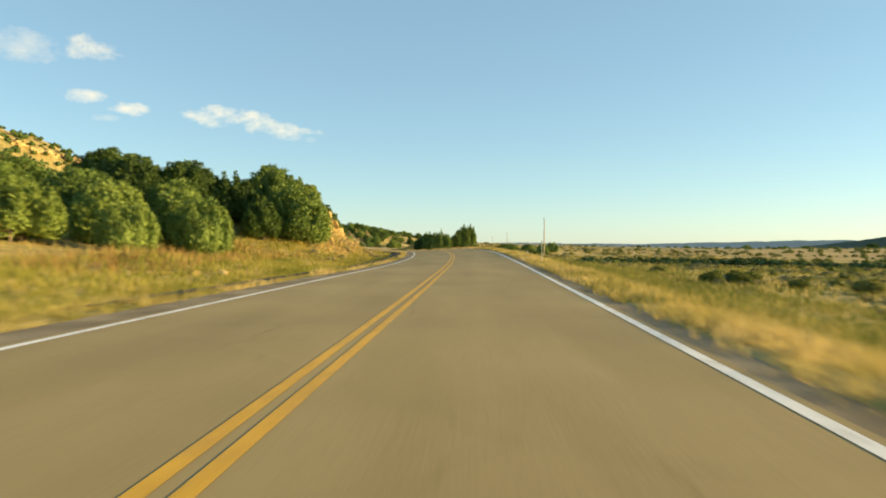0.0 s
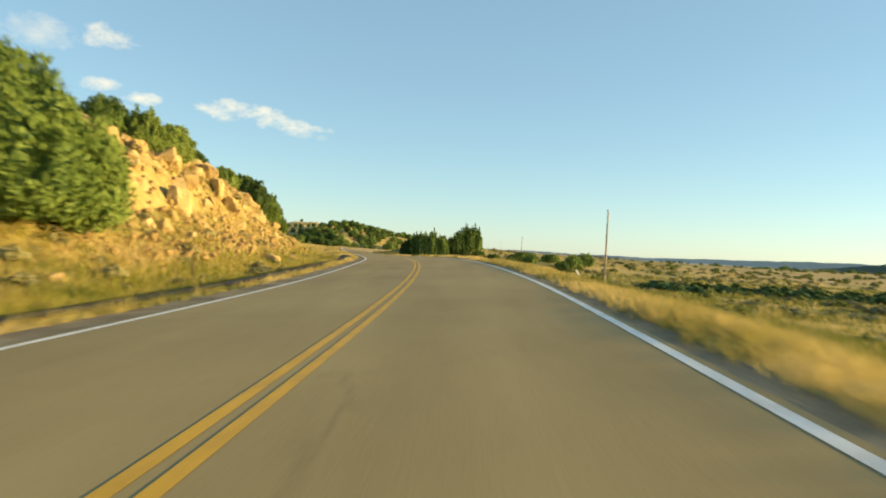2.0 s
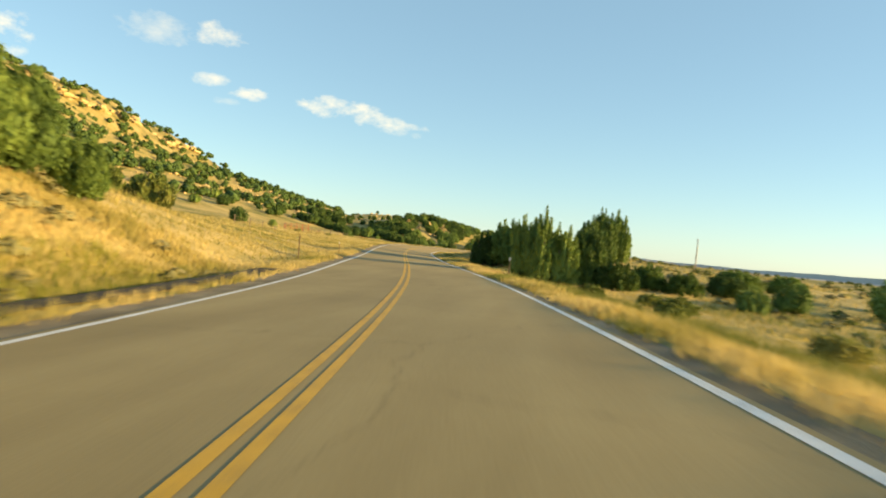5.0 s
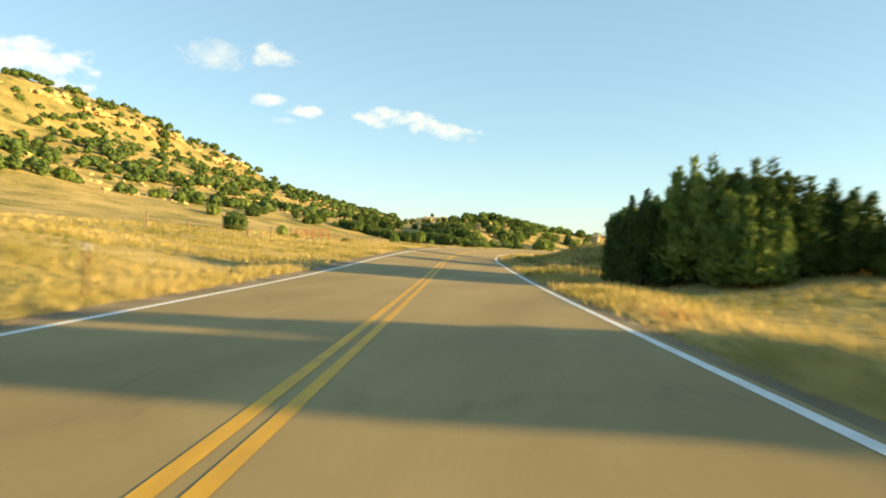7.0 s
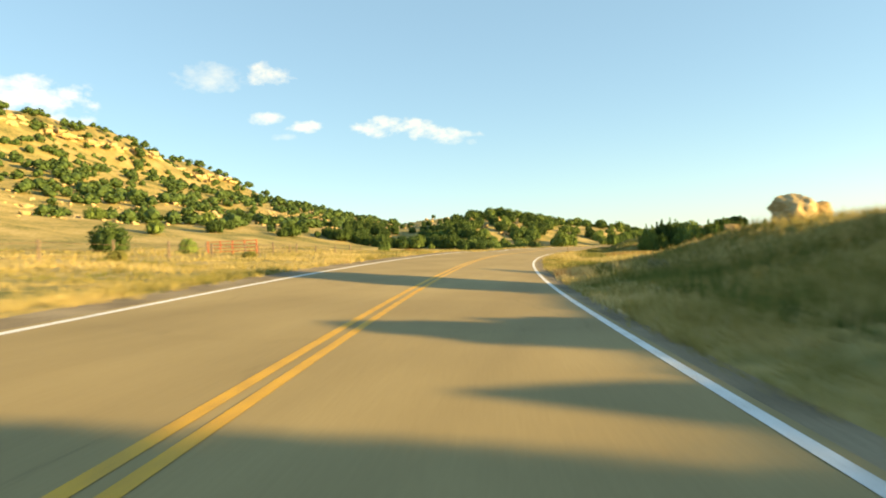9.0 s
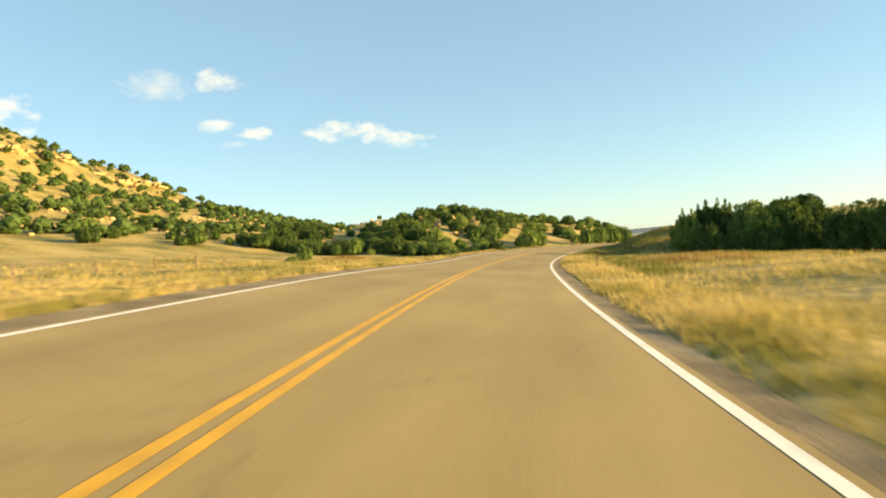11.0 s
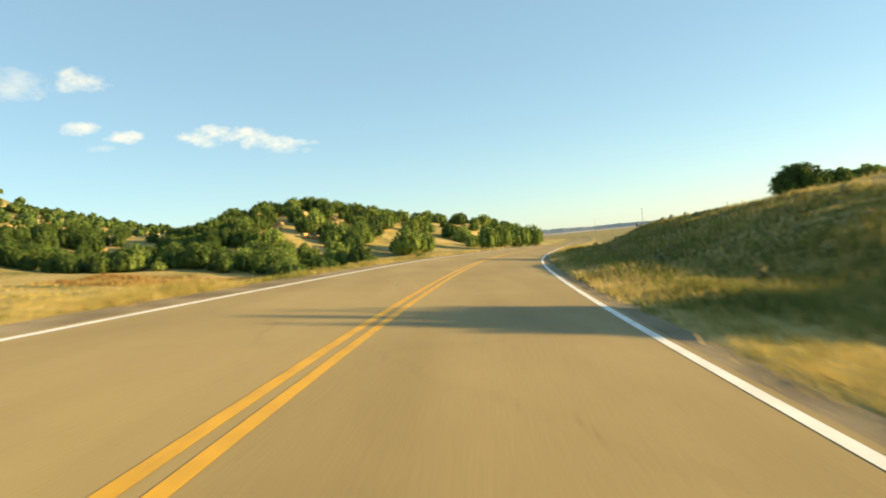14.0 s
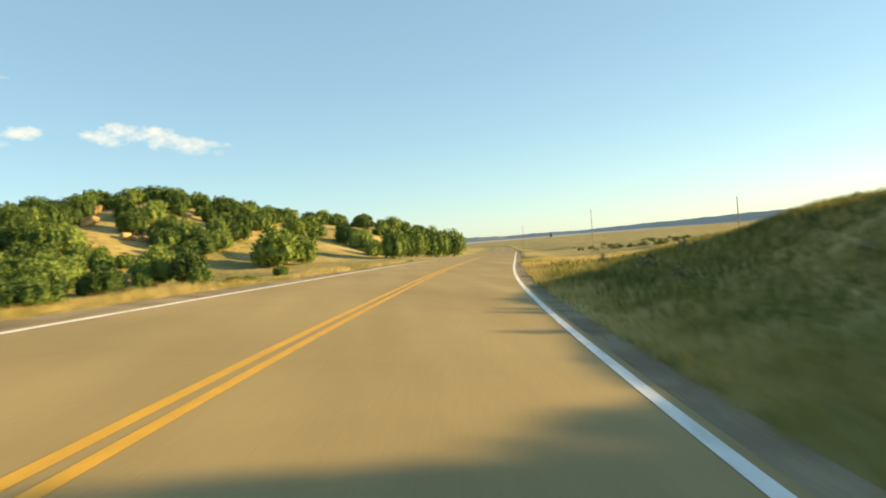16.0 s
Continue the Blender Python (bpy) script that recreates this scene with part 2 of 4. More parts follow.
LANES = [  # y, widths of the left and right lanes
    (-200, 3.44, 3.44), (21.3, 3.42, 3.49), (63.8, 3.49, 3.52), (106.1, 3.47, 3.45), (148.2, 3.61, 3.52), (190, 3.54, 3.46), (232.3, 3.46, 3.30), (274.9, 3.40, 3.32), (317.6, 3.49, 3.43), (359.9, 3.45, 3.30), (401.8, 3.43, 3.36), (900, 3.44, 3.44)]
road_at = smooth_table([r[0] for r in ROAD], [r[1:] for r in ROAD])
lanes_at = smooth_table([r[0] for r in LANES], [r[1:] for r in LANES])
SIDE_D = np.array([0.0, 1.0, 2.5, 8, 11.5, 15, 30, 60, 120])
LEFT = [  # y, then heights above the road's edge at 3, 8, 15, 30, 60 and 120 m from it
    (-60, -.5, -.3, .3, 2, 6, 9), (40, -.5, -.2, .5, 2.6, 7, 10), (60, -.5, 0, 1.0, 3.5, 8, 11), (70, -.4, .6, 3.4, 6, 9, 12), (78, -.3, 1.4, 5.8, 6.9, 8, 11), (95, -.3, 1.8, 7.0, 7.6, 8.5, 11),
    (112, -.3, 1.8, 7.1, 8.4, 9.5, 12), (125, -.3, 1.9, 5.7, 9.2, 10, 12), (135, -.3, 1.4, 4.3, 6.4, 8, 11), (150, -.2, 1.0, 2.9, 3.6, 5.5, 9), (175, 0, .5, 1.4, 2.2, 3.2, 7),
    (205, -.2, .1, .7, 1.6, 3, 6), (240, -.4, -.1, .3, 1.2, 2.8, 6), (300, -.4, -.1, .2, .8, 2.5, 6), (340, -.4, -.5, -.4, .2, 2.4, 6), (375, -.4, -.8, -1.0, -1.1, 1.2, 5),
    (400, -.4, -.8, -1.1, -1.4, 1.2, 5.0), (425, -.2, -.2, -.2, -.3, 4.0, 6), (445, -.1, .1, .4, 1.6, 9.5, 8), (475, 0, .2, 1.2, 4.8, 12, 9), (500, 0, .3, 1.9, 7.2, 13.4, 10), (540, 0, .5, 3.2, 9, 12.6, 11.5),
    (620, 0, .3, 1.5, 4, 8, 10), (700, 0, 0, 1, 2, 4, 8)]
RIGHT = [
    (-60, -.6, -1.4, -1.8, -2.2, -2.7, -3), (60, -.6, -1.5, -2.0, -2.4, -2.9, -3), (100, -.7, -1.6, -2.2, -2.6, -3, -3), (140, -.5, -.9, -1.2, -1.6, -2, -2.8),
    (165, -.2, 0, .2, -.3, -1.2, -2.6), (185, .1, 1.2, 1.5, .8, -.6, -2.4), (205, .2, 1.7, 2.0, 1.5, -.2, -2.2), (222, .1, 1.3, 1.6, 1.3, -.2, -2), (236, -.2, .1, .5, .6, -.2, -1.8), (250, -.3, -.2, 0, .2, -.2, -1.4),
    (285, -.4, -.5, -.9, -1.3, -.7, 0), (304, -.4, -.5, -1.4, -1.7, -1.0, .3), (318, .1, 1.45, 2.45, 2.4, 1.9, .8), (340, .1, 1.6, 2.35, 2.3, 1.8, .8), (358, .1, 1.7, 2.45, 2.35, 1.7, .6), (375, 0, .4, .7, .9, .6, -.4),
    (400, -.2, -.2, 0, .3, .3, -.8), (520, -.2, 0, .2, .3, .1, -1), (700, 0, 0, .3, .3, 0, -1)]
shelf = lambda y: float(np.interp(y, [66, 78, 95, 112, 125, 135], [0, 1.1, 1.5, 1.1, 0.4, 0]))   # steep brow of the rocky cut
left_at = smooth_table([r[0] for r in LEFT], [(0, 0.1 * r[1], r[1] - (0.2 if 30 < r[0] < 130 else 0.1), r[2], (r[2] + r[3]) / 2 + shelf(r[0]), *r[3:]) for r in LEFT])
right_at = smooth_table([r[0] for r in RIGHT], [(0, 0.45 * r[1] + 0.1, r[1], r[2], (r[2] + r[3]) / 2, *r[3:]) for r in RIGHT])
MESA = smooth_table([-1200, -700, -420, -348, -336, -320, -293, -259, -229, -200, -170, -140, -110, -60, 100], [91, 93, 90, 86, 79, 65, 47, 37, 30, 22, 12, 6, 3, 0, 0])
EDGE = 4.5


def profile(table, y, d):
    h = table(y)
    slopes = np.gradient(h, SIDE_D, axis=-1)
    d = np.clip(d, 0, 120)
    i = np.clip(np.searchsorted(SIDE_D, d) - 1, 0, 7)
    w = SIDE_D[i + 1] - SIDE_D[i]
    s = (d - SIDE_D[i]) / w
    r = np.arange(len(d))
    return (h[r, i] * (2 * s**3 - 3 * s**2 + 1) + h[r, i + 1] * (3 * s**2 - 2 * s**3)
            + w * slopes[r, i] * (s**3 - 2 * s**2 + s) * 0.7 + w * slopes[r, i + 1] * (s**3 - s**2) * 0.7)


def lumps(x, y, size, seed=0.0):
    """Cheap rolling unevenness, about -1 to 1."""
    a, b = x / size + seed, y / size - seed * 1.7
    return (np.sin(a * 1.9 + 1.3 * np.sin(b * 1.1 + seed)) * np.cos(b * 2.3 + 0.9 * np.sin(a * 1.7))
            + 0.5 * np.sin(a * 4.3 + b * 3.1 + 2 * np.sin(b * 2.7)) * np.cos(b * 5.1 - a * 1.3)) / 1.5


def land(x, y):
    """Ground height at numpy arrays x, y, and the sideways distance from the road's centre."""
    x, y = np.atleast_1d(np.asarray(x, float)), np.atleast_1d(np.asarray(y, float))
    r = road_at(y)
    dx = (road_at(y + 1)[:, 0] - road_at(y - 1)[:, 0]) / 2
    u = (x - r[:, 0]) / np.sqrt(1 + dx * dx)
    tilt = np.tan(np.radians(r[:, 2]))
    base = r[:, 1] - np.clip(u, -EDGE, EDGE) * tilt
    d = np.maximum(np.abs(u) - EDGE, 0)
    side = np.where(u < 0, profile(left_at, y, d), profile(right_at, y, d))
    z = base + side
    out = np.clip((d - 2) / 10, 0, 1)
    z += out * (0.10 * lumps(x, y, 3.1) + 0.22 * lumps(x, y, 11, 3.0)) + np.clip((d - 40) / 200, 0, 1) * np.where(u > 0, 1.2, 2.5) * lumps(x, y, 70, 1.0)
    ease = lambda v: v * v * (3 - 2 * v)
    stretch_y = ease(np.clip((y - 225) / 110, 0, 1)) * (1 - 0.9 * ease(np.clip((y - 750) / 260, 0, 1)))
    m = MESA(x + 14 * lumps(x, y, 90, 5.0) * np.clip((y - 225) / 100, 0, 1)) - 0.1 * np.clip(y - 500, 0, 300) * np.clip((-x - 250) / 90, 0, 1) * 0.35
    z += m * stretch_y * np.clip((d - 40) / 60, 0, 1)
    for mx, my, wx, wy, dz in ((-98, 556, 20, 36, 6.5), (-62, 490, 16, 22, 2.2), (-86, 440, 15, 22, -5), (-4, 556, 14, 26, 1.7), (-208, 528, 36, 75, -10.5), (-160, 590, 22, 36, -2.5), (-108, 510, 15, 28, -2)):
        z += dz * np.exp(-((x - mx) / wx) ** 2 - ((y - my) / wy) ** 2)
    far = np.clip((np.hypot(x, y) - 900) / 600, 0, 1) * (u > 0)
    z = z * (1 - far) - 3.0 * far
    return z, u


def height(x, y):
    return float(land([x], [y])[0][0])


def beside(y, u):
    """The point u metres to the right of the road's centre line, on the ground."""
    r = road_at(np.array([float(y)]))[0]
    x = r[0] + u * 1.01
    return x, y, height(x, y)


# small builders ----------------------------------------------------------------------
def mesh_object(name, verts, faces, mat, parent=None, label="", smooth=False):
    me = bpy.data.meshes.new(name)
    me.from_pydata([tuple(v) for v in verts], [], [tuple(f) for f in faces])
    me.materials.append(mat)
    if smooth:
        me.polygons.foreach_set("use_smooth", [True] * len(me.polygons))
    ob = new(name, me)
    ob.parent = parent
    return tagged(ob, label)


def part(name, bm, mat, parent, label="", smooth=False):
    me = bpy.data.meshes.new(name)
    bm.to_mesh(me)
    bm.free()
    me.materials.append(mat)
    if smooth:
        me.polygons.foreach_set("use_smooth", [True] * len(me.polygons))
    ob = new(name, me)
    ob.parent = parent
    return tagged(ob, label)


def grid_faces(rows, cols):
    i = np.arange((rows - 1) * cols).reshape(rows - 1, cols)[:, :-1].ravel()
    return np.stack([i, i + 1, i + 1 + cols, i + cols], 1)


# ground -----------------------------------------------------------------------------------
ys = np.concatenate([-60 - np.geomspace(1, 1500, 24)[::-1], np.arange(-60, 560, 1.0), 560 + np.geomspace(2, 4000, 60)])
side = np.concatenate([np.arange(4.7, 26, 0.7), 26 + np.geomspace(0.8, 4300, 70)])
us = np.concatenate([-side[::-1], [-4.35, 0, 3.85, 4.1], side])
gy = np.repeat(ys, len(us))
gx = road_at(gy)[:, 0] + np.tile(us, len(ys))
gz, gu = land(gx, gy)
gz[(gu > -4.45) & (gu < 3.95)] -= 0.1
ground = mesh_object("ground", np.stack([gx, gy, gz], 1), grid_faces(len(ys), len(us)), GROUND, smooth=True)
tagged(ground, "golden dry grassland with green patches rolling to the horizon", "ground", kind="structure")


ROAD_U = [-3.62, -3.505, -3.375, -2, -0.185, -0.055, 0.055, 0.185, 2, 3.375, 3.505, 3.6]


def strip(name, y0, y1, u0, u1, lift, mat, step=1.5, thick=0.0):
    yy = np.arange(y0, y1 + step, step)
    r = road_at(yy)
    dx = (road_at(yy + 1)[:, 0] - road_at(yy - 1)[:, 0]) / 2
    c = 1 / np.sqrt(1 + dx * dx)
    tilt = np.tan(np.radians(r[:, 2]))
    rows = []
    for u, dz in ((u0, -thick), *((k, 0) for k in ROAD_U), (u1, -thick)) if thick else ((u0, 0), (u1, 0)):
        v = u * lanes_at(yy)[:, 0 if u < 0 else 1] / 3.44
        rows.append(np.stack([r[:, 0] + v * c, yy - v * dx * c, r[:, 1] - v * tilt + lift + dz], 1))
    v = np.stack(rows, 1).reshape(-1, 3)
    return mesh_object(name, v, grid_faces(len(yy), len(rows)), mat)


road = strip("road", -60, 800, -3.64, 3.62, 0.0, ASPHALT, thick=0.2)
tagged(road, "tan chip-seal two-lane asphalt road, banked in the curves", "road", kind="structure")
for name, u, mat, lab in (("edge_line", -3.44, WHITE, "solid white edge line"), ("edge_line", 3.44, WHITE, "solid white edge line"),
                          ("centre_line", -0.105, YELLOW, "solid yellow centre line, one of a pair"), ("centre_line", 0.105, YELLOW, "solid yellow centre line, one of a pair")):
    tagged(strip(name, -60, 800, u - (0.055 if mat is YELLOW else 0.065), u + (0.055 if mat is YELLOW else 0.065), 0.004, mat), lab + " painted on the asphalt", "road marking", kind="structure")


for inner, outer in ((-4.42, -3.6), (3.58, 4.02)):
    edge = strip("gravel_shoulder", -60, 800, inner, outer, -0.02, GRAVEL)
    tagged(edge, "narrow shoulder of tan gravel along the asphalt edge", "road shoulder", kind="structure")


# dark brown strip between the shoulder and the bank
fy = np.arange(12, 134, 1.0)
fr = road_at(fy)
fv = []
for fu, lift in ((-6.0, 0.05), (-5.6, 0.06), (-5.2, 0.05), (-4.85, 0.04)):
    fx = fr[:, 0] + fu + 0.07 * np.sin(fy * 0.9) + 0.05 * np.sin(fy * 2.3 + fu)
    fv.append(np.stack([fx, fy, land(fx, fy)[0] + lift], 1))
bank_strip = mesh_object("drainage_furrow", np.stack(fv, 1).reshape(-1, 3), grid_faces(len(fy), 4), DARKBROWN)
tagged(bank_strip, "dark brown strip along the foot of the bank", "ditch", kind="structure")


# junipers -----------------------------------------------------------------------------------
def tube(verts, faces, a, b, ra, rb, n=6):
    a, b = np.array(a, float), np.array(b, float)
    d = (b - a) / np.linalg.norm(b - a)
    s = np.cross(d, [0.3, 0.9, 0.1])
    s /= np.linalg.norm(s)
    t = np.cross(d, s)
    k = len(verts)
    for p, r in ((a, ra), (b, rb)):
        for i in range(n):
            w = 2 * math.pi * i / n
            verts.append(p + r * (math.cos(w) * s + math.sin(w) * t))
    for i in range(n):
        faces.append((k + i, k + (i + 1) % n, k + n + (i + 1) % n, k + n + i))


def crown_mesh(r, plumes, sprays, w, h, low, size, peak, slim=1.0):
    """Feathery crown of upright plumes that lean outward, each a ragged cone of small sprays round a solid core.
    peak: how far the tops fall off from the middle to the rim; slim: the plumes' girth."""
    V, F, base = [], [], 0
    bm = bmesh.new()
    bmesh.ops.create_icosphere(bm, subdivisions=1, radius=1)
    ball = np.array([v.co for v in bm.verts])
    ball_faces = [[v.index for v in f.verts] for f in bm.faces]
    bm.free()
    squash, turn = r.uniform(0.8, 1.0), r.uniform(0, 6.28)
    for k in range(plumes):
        rim = math.sqrt((k + 0.5) / plumes)
        a = k * 2.39996 + r.uniform(-0.35, 0.35)
        rr = w * rim * r.uniform(0.66, 0.84)
        x, y = rr * math.cos(a), rr * math.sin(a) * squash
        x, y = x * math.cos(turn) - y * math.sin(turn), x * math.sin(turn) + y * math.cos(turn)
        top = low + (h - low) * (1 - peak * rim**2.6) * (1 - r.uniform(0, 0.14 / slim**1.6)) * (r.uniform(1.0, 1.08) if slim < 1 and k % 3 == 1 else 1.0)
        foot = low + (h - low) * r.uniform(0.0, 0.16)
        pr = w * r.uniform(0.25, 0.4) * slim
        tip, root = np.array([x, y, top]), np.array([x * 0.75, y * 0.75, foot])
        f = r.uniform(0, 1, sprays) ** 0.9
        b = r.uniform(0, 6.28, sprays)
        wide = pr * np.minimum(1, (f + 0.06) * 4.5) ** 0.5 * (1.03 - f) ** (0.42 / slim**2) * r.uniform(0.55, 1.1, sprays) * (1 + 0.16 * np.sin(f * 9 + b * 3 + k) + 0.1 * np.sin(f * 23 - b * 2))
        out = np.stack([np.cos(b), np.sin(b), np.zeros(sprays)], 1)
        p = root + (tip - root) * f[:, None] + out * wide[:, None] + r.normal(0, 0.03 * w, (sprays, 3)) * (1 - 0.6 * f[:, None] ** 2)
        d = out * r.uniform(0.1, 0.75, (sprays, 1)) + np.array([0, 0, 1.0]) + r.normal(0, 0.28, (sprays, 3))
        d /= np.linalg.norm(d, axis=1)[:, None]
        s = np.cross(d, out + r.normal(0, 0.5, (sprays, 3)))
        s /= np.linalg.norm(s, axis=1)[:, None]
        ln = size * r.uniform(0.6, 1.3, (sprays, 1)) * (1 - (1.5 * (1 - slim)) * f[:, None] ** 3)
        V.append(np.stack([p - s * ln * 0.28 * slim, p + s * ln * 0.28 * slim, p + d * ln], 1).reshape(-1, 3))
        F += [(base + 3 * i, base + 3 * i + 1, base + 3 * i + 2) for i in range(sprays)]
        base += 3 * sprays
        g = ball[:, 2] * 0.5 + 0.5
        core = root + (tip - root) * (0.04 + 0.82 * g)[:, None] + ball * np.array([pr * 0.62, pr * 0.62, 0]) * (1.12 - (0.35 + 1.4 * (1 - slim)) * g)[:, None] * r.uniform(0.8, 1.1, (len(ball), 1))
        V.append(core)
        F += [tuple(base + i for i in t) for t in ball_faces]
        base += len(ball)
    return np.concatenate(V), F


def juniper(seed, w, h, low, plumes, sprays, size, peak=0.5, slim=1.0):
    r = np.random.default_rng(seed)
    tree = new("juniper_tree")
    v, f = [], []
    n = 3 if sprays > 200 else 1
    for i in range(n):
        a = r.uniform(0, 6.28)
        foot = np.array([0.1 * math.cos(a), 0.1 * math.sin(a), -0.35])
        mid = np.array([w * 0.25 * math.cos(a), w * 0.25 * math.sin(a), h * 0.3])
        tube(v, f, foot, mid, 0.055 * h * 0.6, 0.04 * h * 0.6)
        for _ in range(3):
            b = a + r.uniform(-1.2, 1.2)
            tube(v, f, mid, (w * 0.45 * math.cos(b), w * 0.45 * math.sin(b), h * r.uniform(0.38, 0.6)), 0.02 * h * 0.6, 0.007 * h * 0.6, 5)
    mesh_object("trunk", v, f, BARK, tree, "grey stringy bark trunk and limbs", True)
    cv, cf = crown_mesh(r, plumes, sprays, w, h, low, size, peak, slim)
    mesh_object("crown", cv, cf, GREEN, tree)
    return tree


NEAR = [juniper(1, 2.3, 4.6, 0.1, 26, 640, 0.2, 0.4), juniper(2, 1.9, 5.2, 0.15, 34, 420, 0.28, 0.5, 0.72), juniper(3, 2.6, 4.2, 0.05, 30, 560, 0.2, 0.45), juniper(4, 1.7, 4.4, 0.1, 30, 420, 0.27, 0.52, 0.72), juniper(5, 2.1, 5.0, 0.1, 24, 640, 0.2, 0.42)]
MID = [juniper(11, 2.2, 3.9, 0.05, 17, 130, 0.3, 0.36), juniper(12, 2.5, 3.6, 0.05, 19, 120, 0.3, 0.4), juniper(13, 1.8, 4.2, 0.05, 15, 140, 0.3, 0.36), juniper(14, 2.4, 4.4, 0.05, 19, 125, 0.31, 0.38)]
SIZE = {NEAR[0]: (4.6, 4.6), NEAR[1]: (3.8, 5.2), NEAR[2]: (5.2, 4.2), NEAR[3]: (3.4, 4.4), NEAR[4]: (4.2, 5.0),
        MID[0]: (4.4, 3.9), MID[1]: (5.0, 3.6), MID[2]: (3.6, 4.2), MID[3]: (4.8, 4.4)}
taken = set()


def plant(proto, x, y, wide, tall, label, group, sink=0.12):
    """A juniper of that width and height, standing on the ground."""
    ob = copy_thing(proto, Matrix()) if proto in taken else proto
    taken.add(proto)
    w0, h0 = (0.8 if proto in MID else 0.86) * SIZE[proto][0], (1.1 if proto in MID else 1.0) * SIZE[proto][1]
    ob.matrix_basis = pose(x, y, height(x, y) - sink, 0, 0, float(rng.uniform(0, 360))) @ Matrix.Diagonal((wide / w0, wide / w0, tall / h0, 1))
    return tagged(ob, label, "tree", group)


# dense junipers left of the road, before the outcrop
for k, (x, y, w, h) in enumerate([(-14.2, 68.5, 5.6, 7.2), (-12.9, 71.5, 3.6, 6.6), (-17.5, 73, 5, 7.2), (-20, 69, 5, 7), (-24, 68, 6, 7), (-28, 66, 6, 7), (-18, 54, 4, 6),
                                  (-21, 58, 5, 6.2), (-24, 52, 5.5, 6.5), (-28, 56, 6, 6.8), (-26, 45, 5, 5.8), (-31, 48, 6, 6.8), (-30, 38, 5, 5.8), (-34, 42, 6, 6.8), (-23, 62, 5, 6.6),
                                  (-36, 60, 6, 7), (-20.5, 47, 3.5, 4.5), (-16.5, 66, 4, 5.5), (-33, 72, 6, 6), (-38, 50, 6, 6.5), (-27, 76, 5, 5)]):
    plant(NEAR[(4, 0, 2, 1, 4, 0, 2)[k % 7]], x, y, w * 1.2, h * 0.76, "dense dark green juniper standing in dry grass below the outcrop", "junipers below the outcrop")
for k, (x, y, w, h) in enumerate([(-16.8, 90.5, 3.2, 2.8), (-18.2, 89, 3.4, 3.3), (-20.2, 88, 3.6, 3.0), (-17.6, 92.5, 2.6, 2.6), (-22.6, 111, 2.8, 2.3), (-21.8, 117.5, 3.3, 2.7), (-22.5, 119.5, 1.8, 1.6), (-20.8, 125, 4.2, 4.3), (-19.9, 128, 4.2, 4.4),
                                  (-20.4, 131, 3.8, 4.2), (-22.6, 127.5, 4, 4.8), (-19.8, 134, 3.0, 3.2)]):
    plant(NEAR[k % 5], x, y, w, h, "green juniper on top of the rocky bank", "junipers on the bank")
# right of the road: the tall clump, the round tree and the clump before the cut bank
for k, (x, y, w, h) in enumerate([(-3.4, 175, 4.0, 5.0), (-5.6, 175.2, 3.0, 3.7), (-1.6, 174, 4.2, 4.5), (0.6, 174, 3.4, 3.3), (2.4, 172.4, 3.0, 2.2), (-4.6, 178.5, 3.4, 4.2), (-2.6, 172.6, 3.0, 3.6),
                                  (-1.6, 154.5, 2.2, 5.0), (-0.6, 153.8, 2.3, 5.4), (0.9, 154.2, 2.7, 4.6), (2.6, 155, 3.0, 5.0), (4.5, 154, 2.9, 2.3), (6.6, 156, 2.9, 2.3), (0.4, 157, 2.8, 4.0), (8.8, 155, 2.8, 1.9), (3.4, 158, 2.8, 3.6), (3.9, 175.5, 2.8, 5.0), (5.3, 176.3, 3.0, 6.1), (6.9, 179, 3.0, 5.7)]):
    plant(NEAR[(1, 3, 1, 3, 1)[k % 5]], x, y, w * 1.1, h * 0.95, "tall dark juniper in a dense roadside clump", "junipers in the roadside clump")
plant(NEAR[0], -2.0, 211, 3.6, 2.9, "bushy juniper growing beside the round one on the bank", "junipers on the bank")
plant(NEAR[2], -4.6, 210, 5.0, 3.4, "round green juniper standing alone on the grassy bank", "junipers on the bank")
for k, (x, y, w, h) in enumerate([(-4.5, 190, 2.2, 1.6), (-3.4, 199.5, 2.4, 1.4), (-1.8, 201, 2.2, 1.2), (-2.2, 193, 3, 2.4), (0.5, 191, 3.4, 2.8)]):
    plant(NEAR[(0, 2, 4, 2, 0)[k]], x, y, w, h, "low green juniper on the grassy bank", "junipers on the bank")
for k, (x, y, w, h) in enumerate([(-8.6, 308, 3.2, 4.7), (-6.4, 309, 3.6, 5.2), (-5.0, 310, 3.4, 5.5), (-6.8, 305.5, 2.6, 3.6), (-2.4, 308, 4.6, 5.5), (0.8, 307.5, 4.8, 5.7), (3.4, 308.5, 4.4, 5.2), (1, 304.5, 3.6, 4.4), (-1.8, 305, 3.2, 4.2),
                                  (7.8, 308, 4.6, 4.8), (10.8, 306, 5, 4.7), (14.4, 307, 5, 5), (-4.6, 305.5, 2.6, 3.4), (18, 305, 5, 5), (3.2, 301, 4.2, 5.2), (6.4, 299, 4.4, 5.4), (10, 296, 4.6, 5.4), (3.6, 319, 3.6, 2.3), (6.2, 320.5, 3.4, 2.1), (5.6, 329, 2.8, 1.9), (1.2, 311.5, 3.6, 3.6)]):
    plant(NEAR[(1, 3, 1, 3, 2, 1, 3)[k % 7]], x, y - 2, w * 1.15, h * 0.97, "dark green juniper in a clump beside the cut bank", "junipers beside the cut bank")
plant(NEAR[2], -0.7, 341, 3.5, 2.3, "round juniper on the crest of the cut bank", "junipers on the bank")
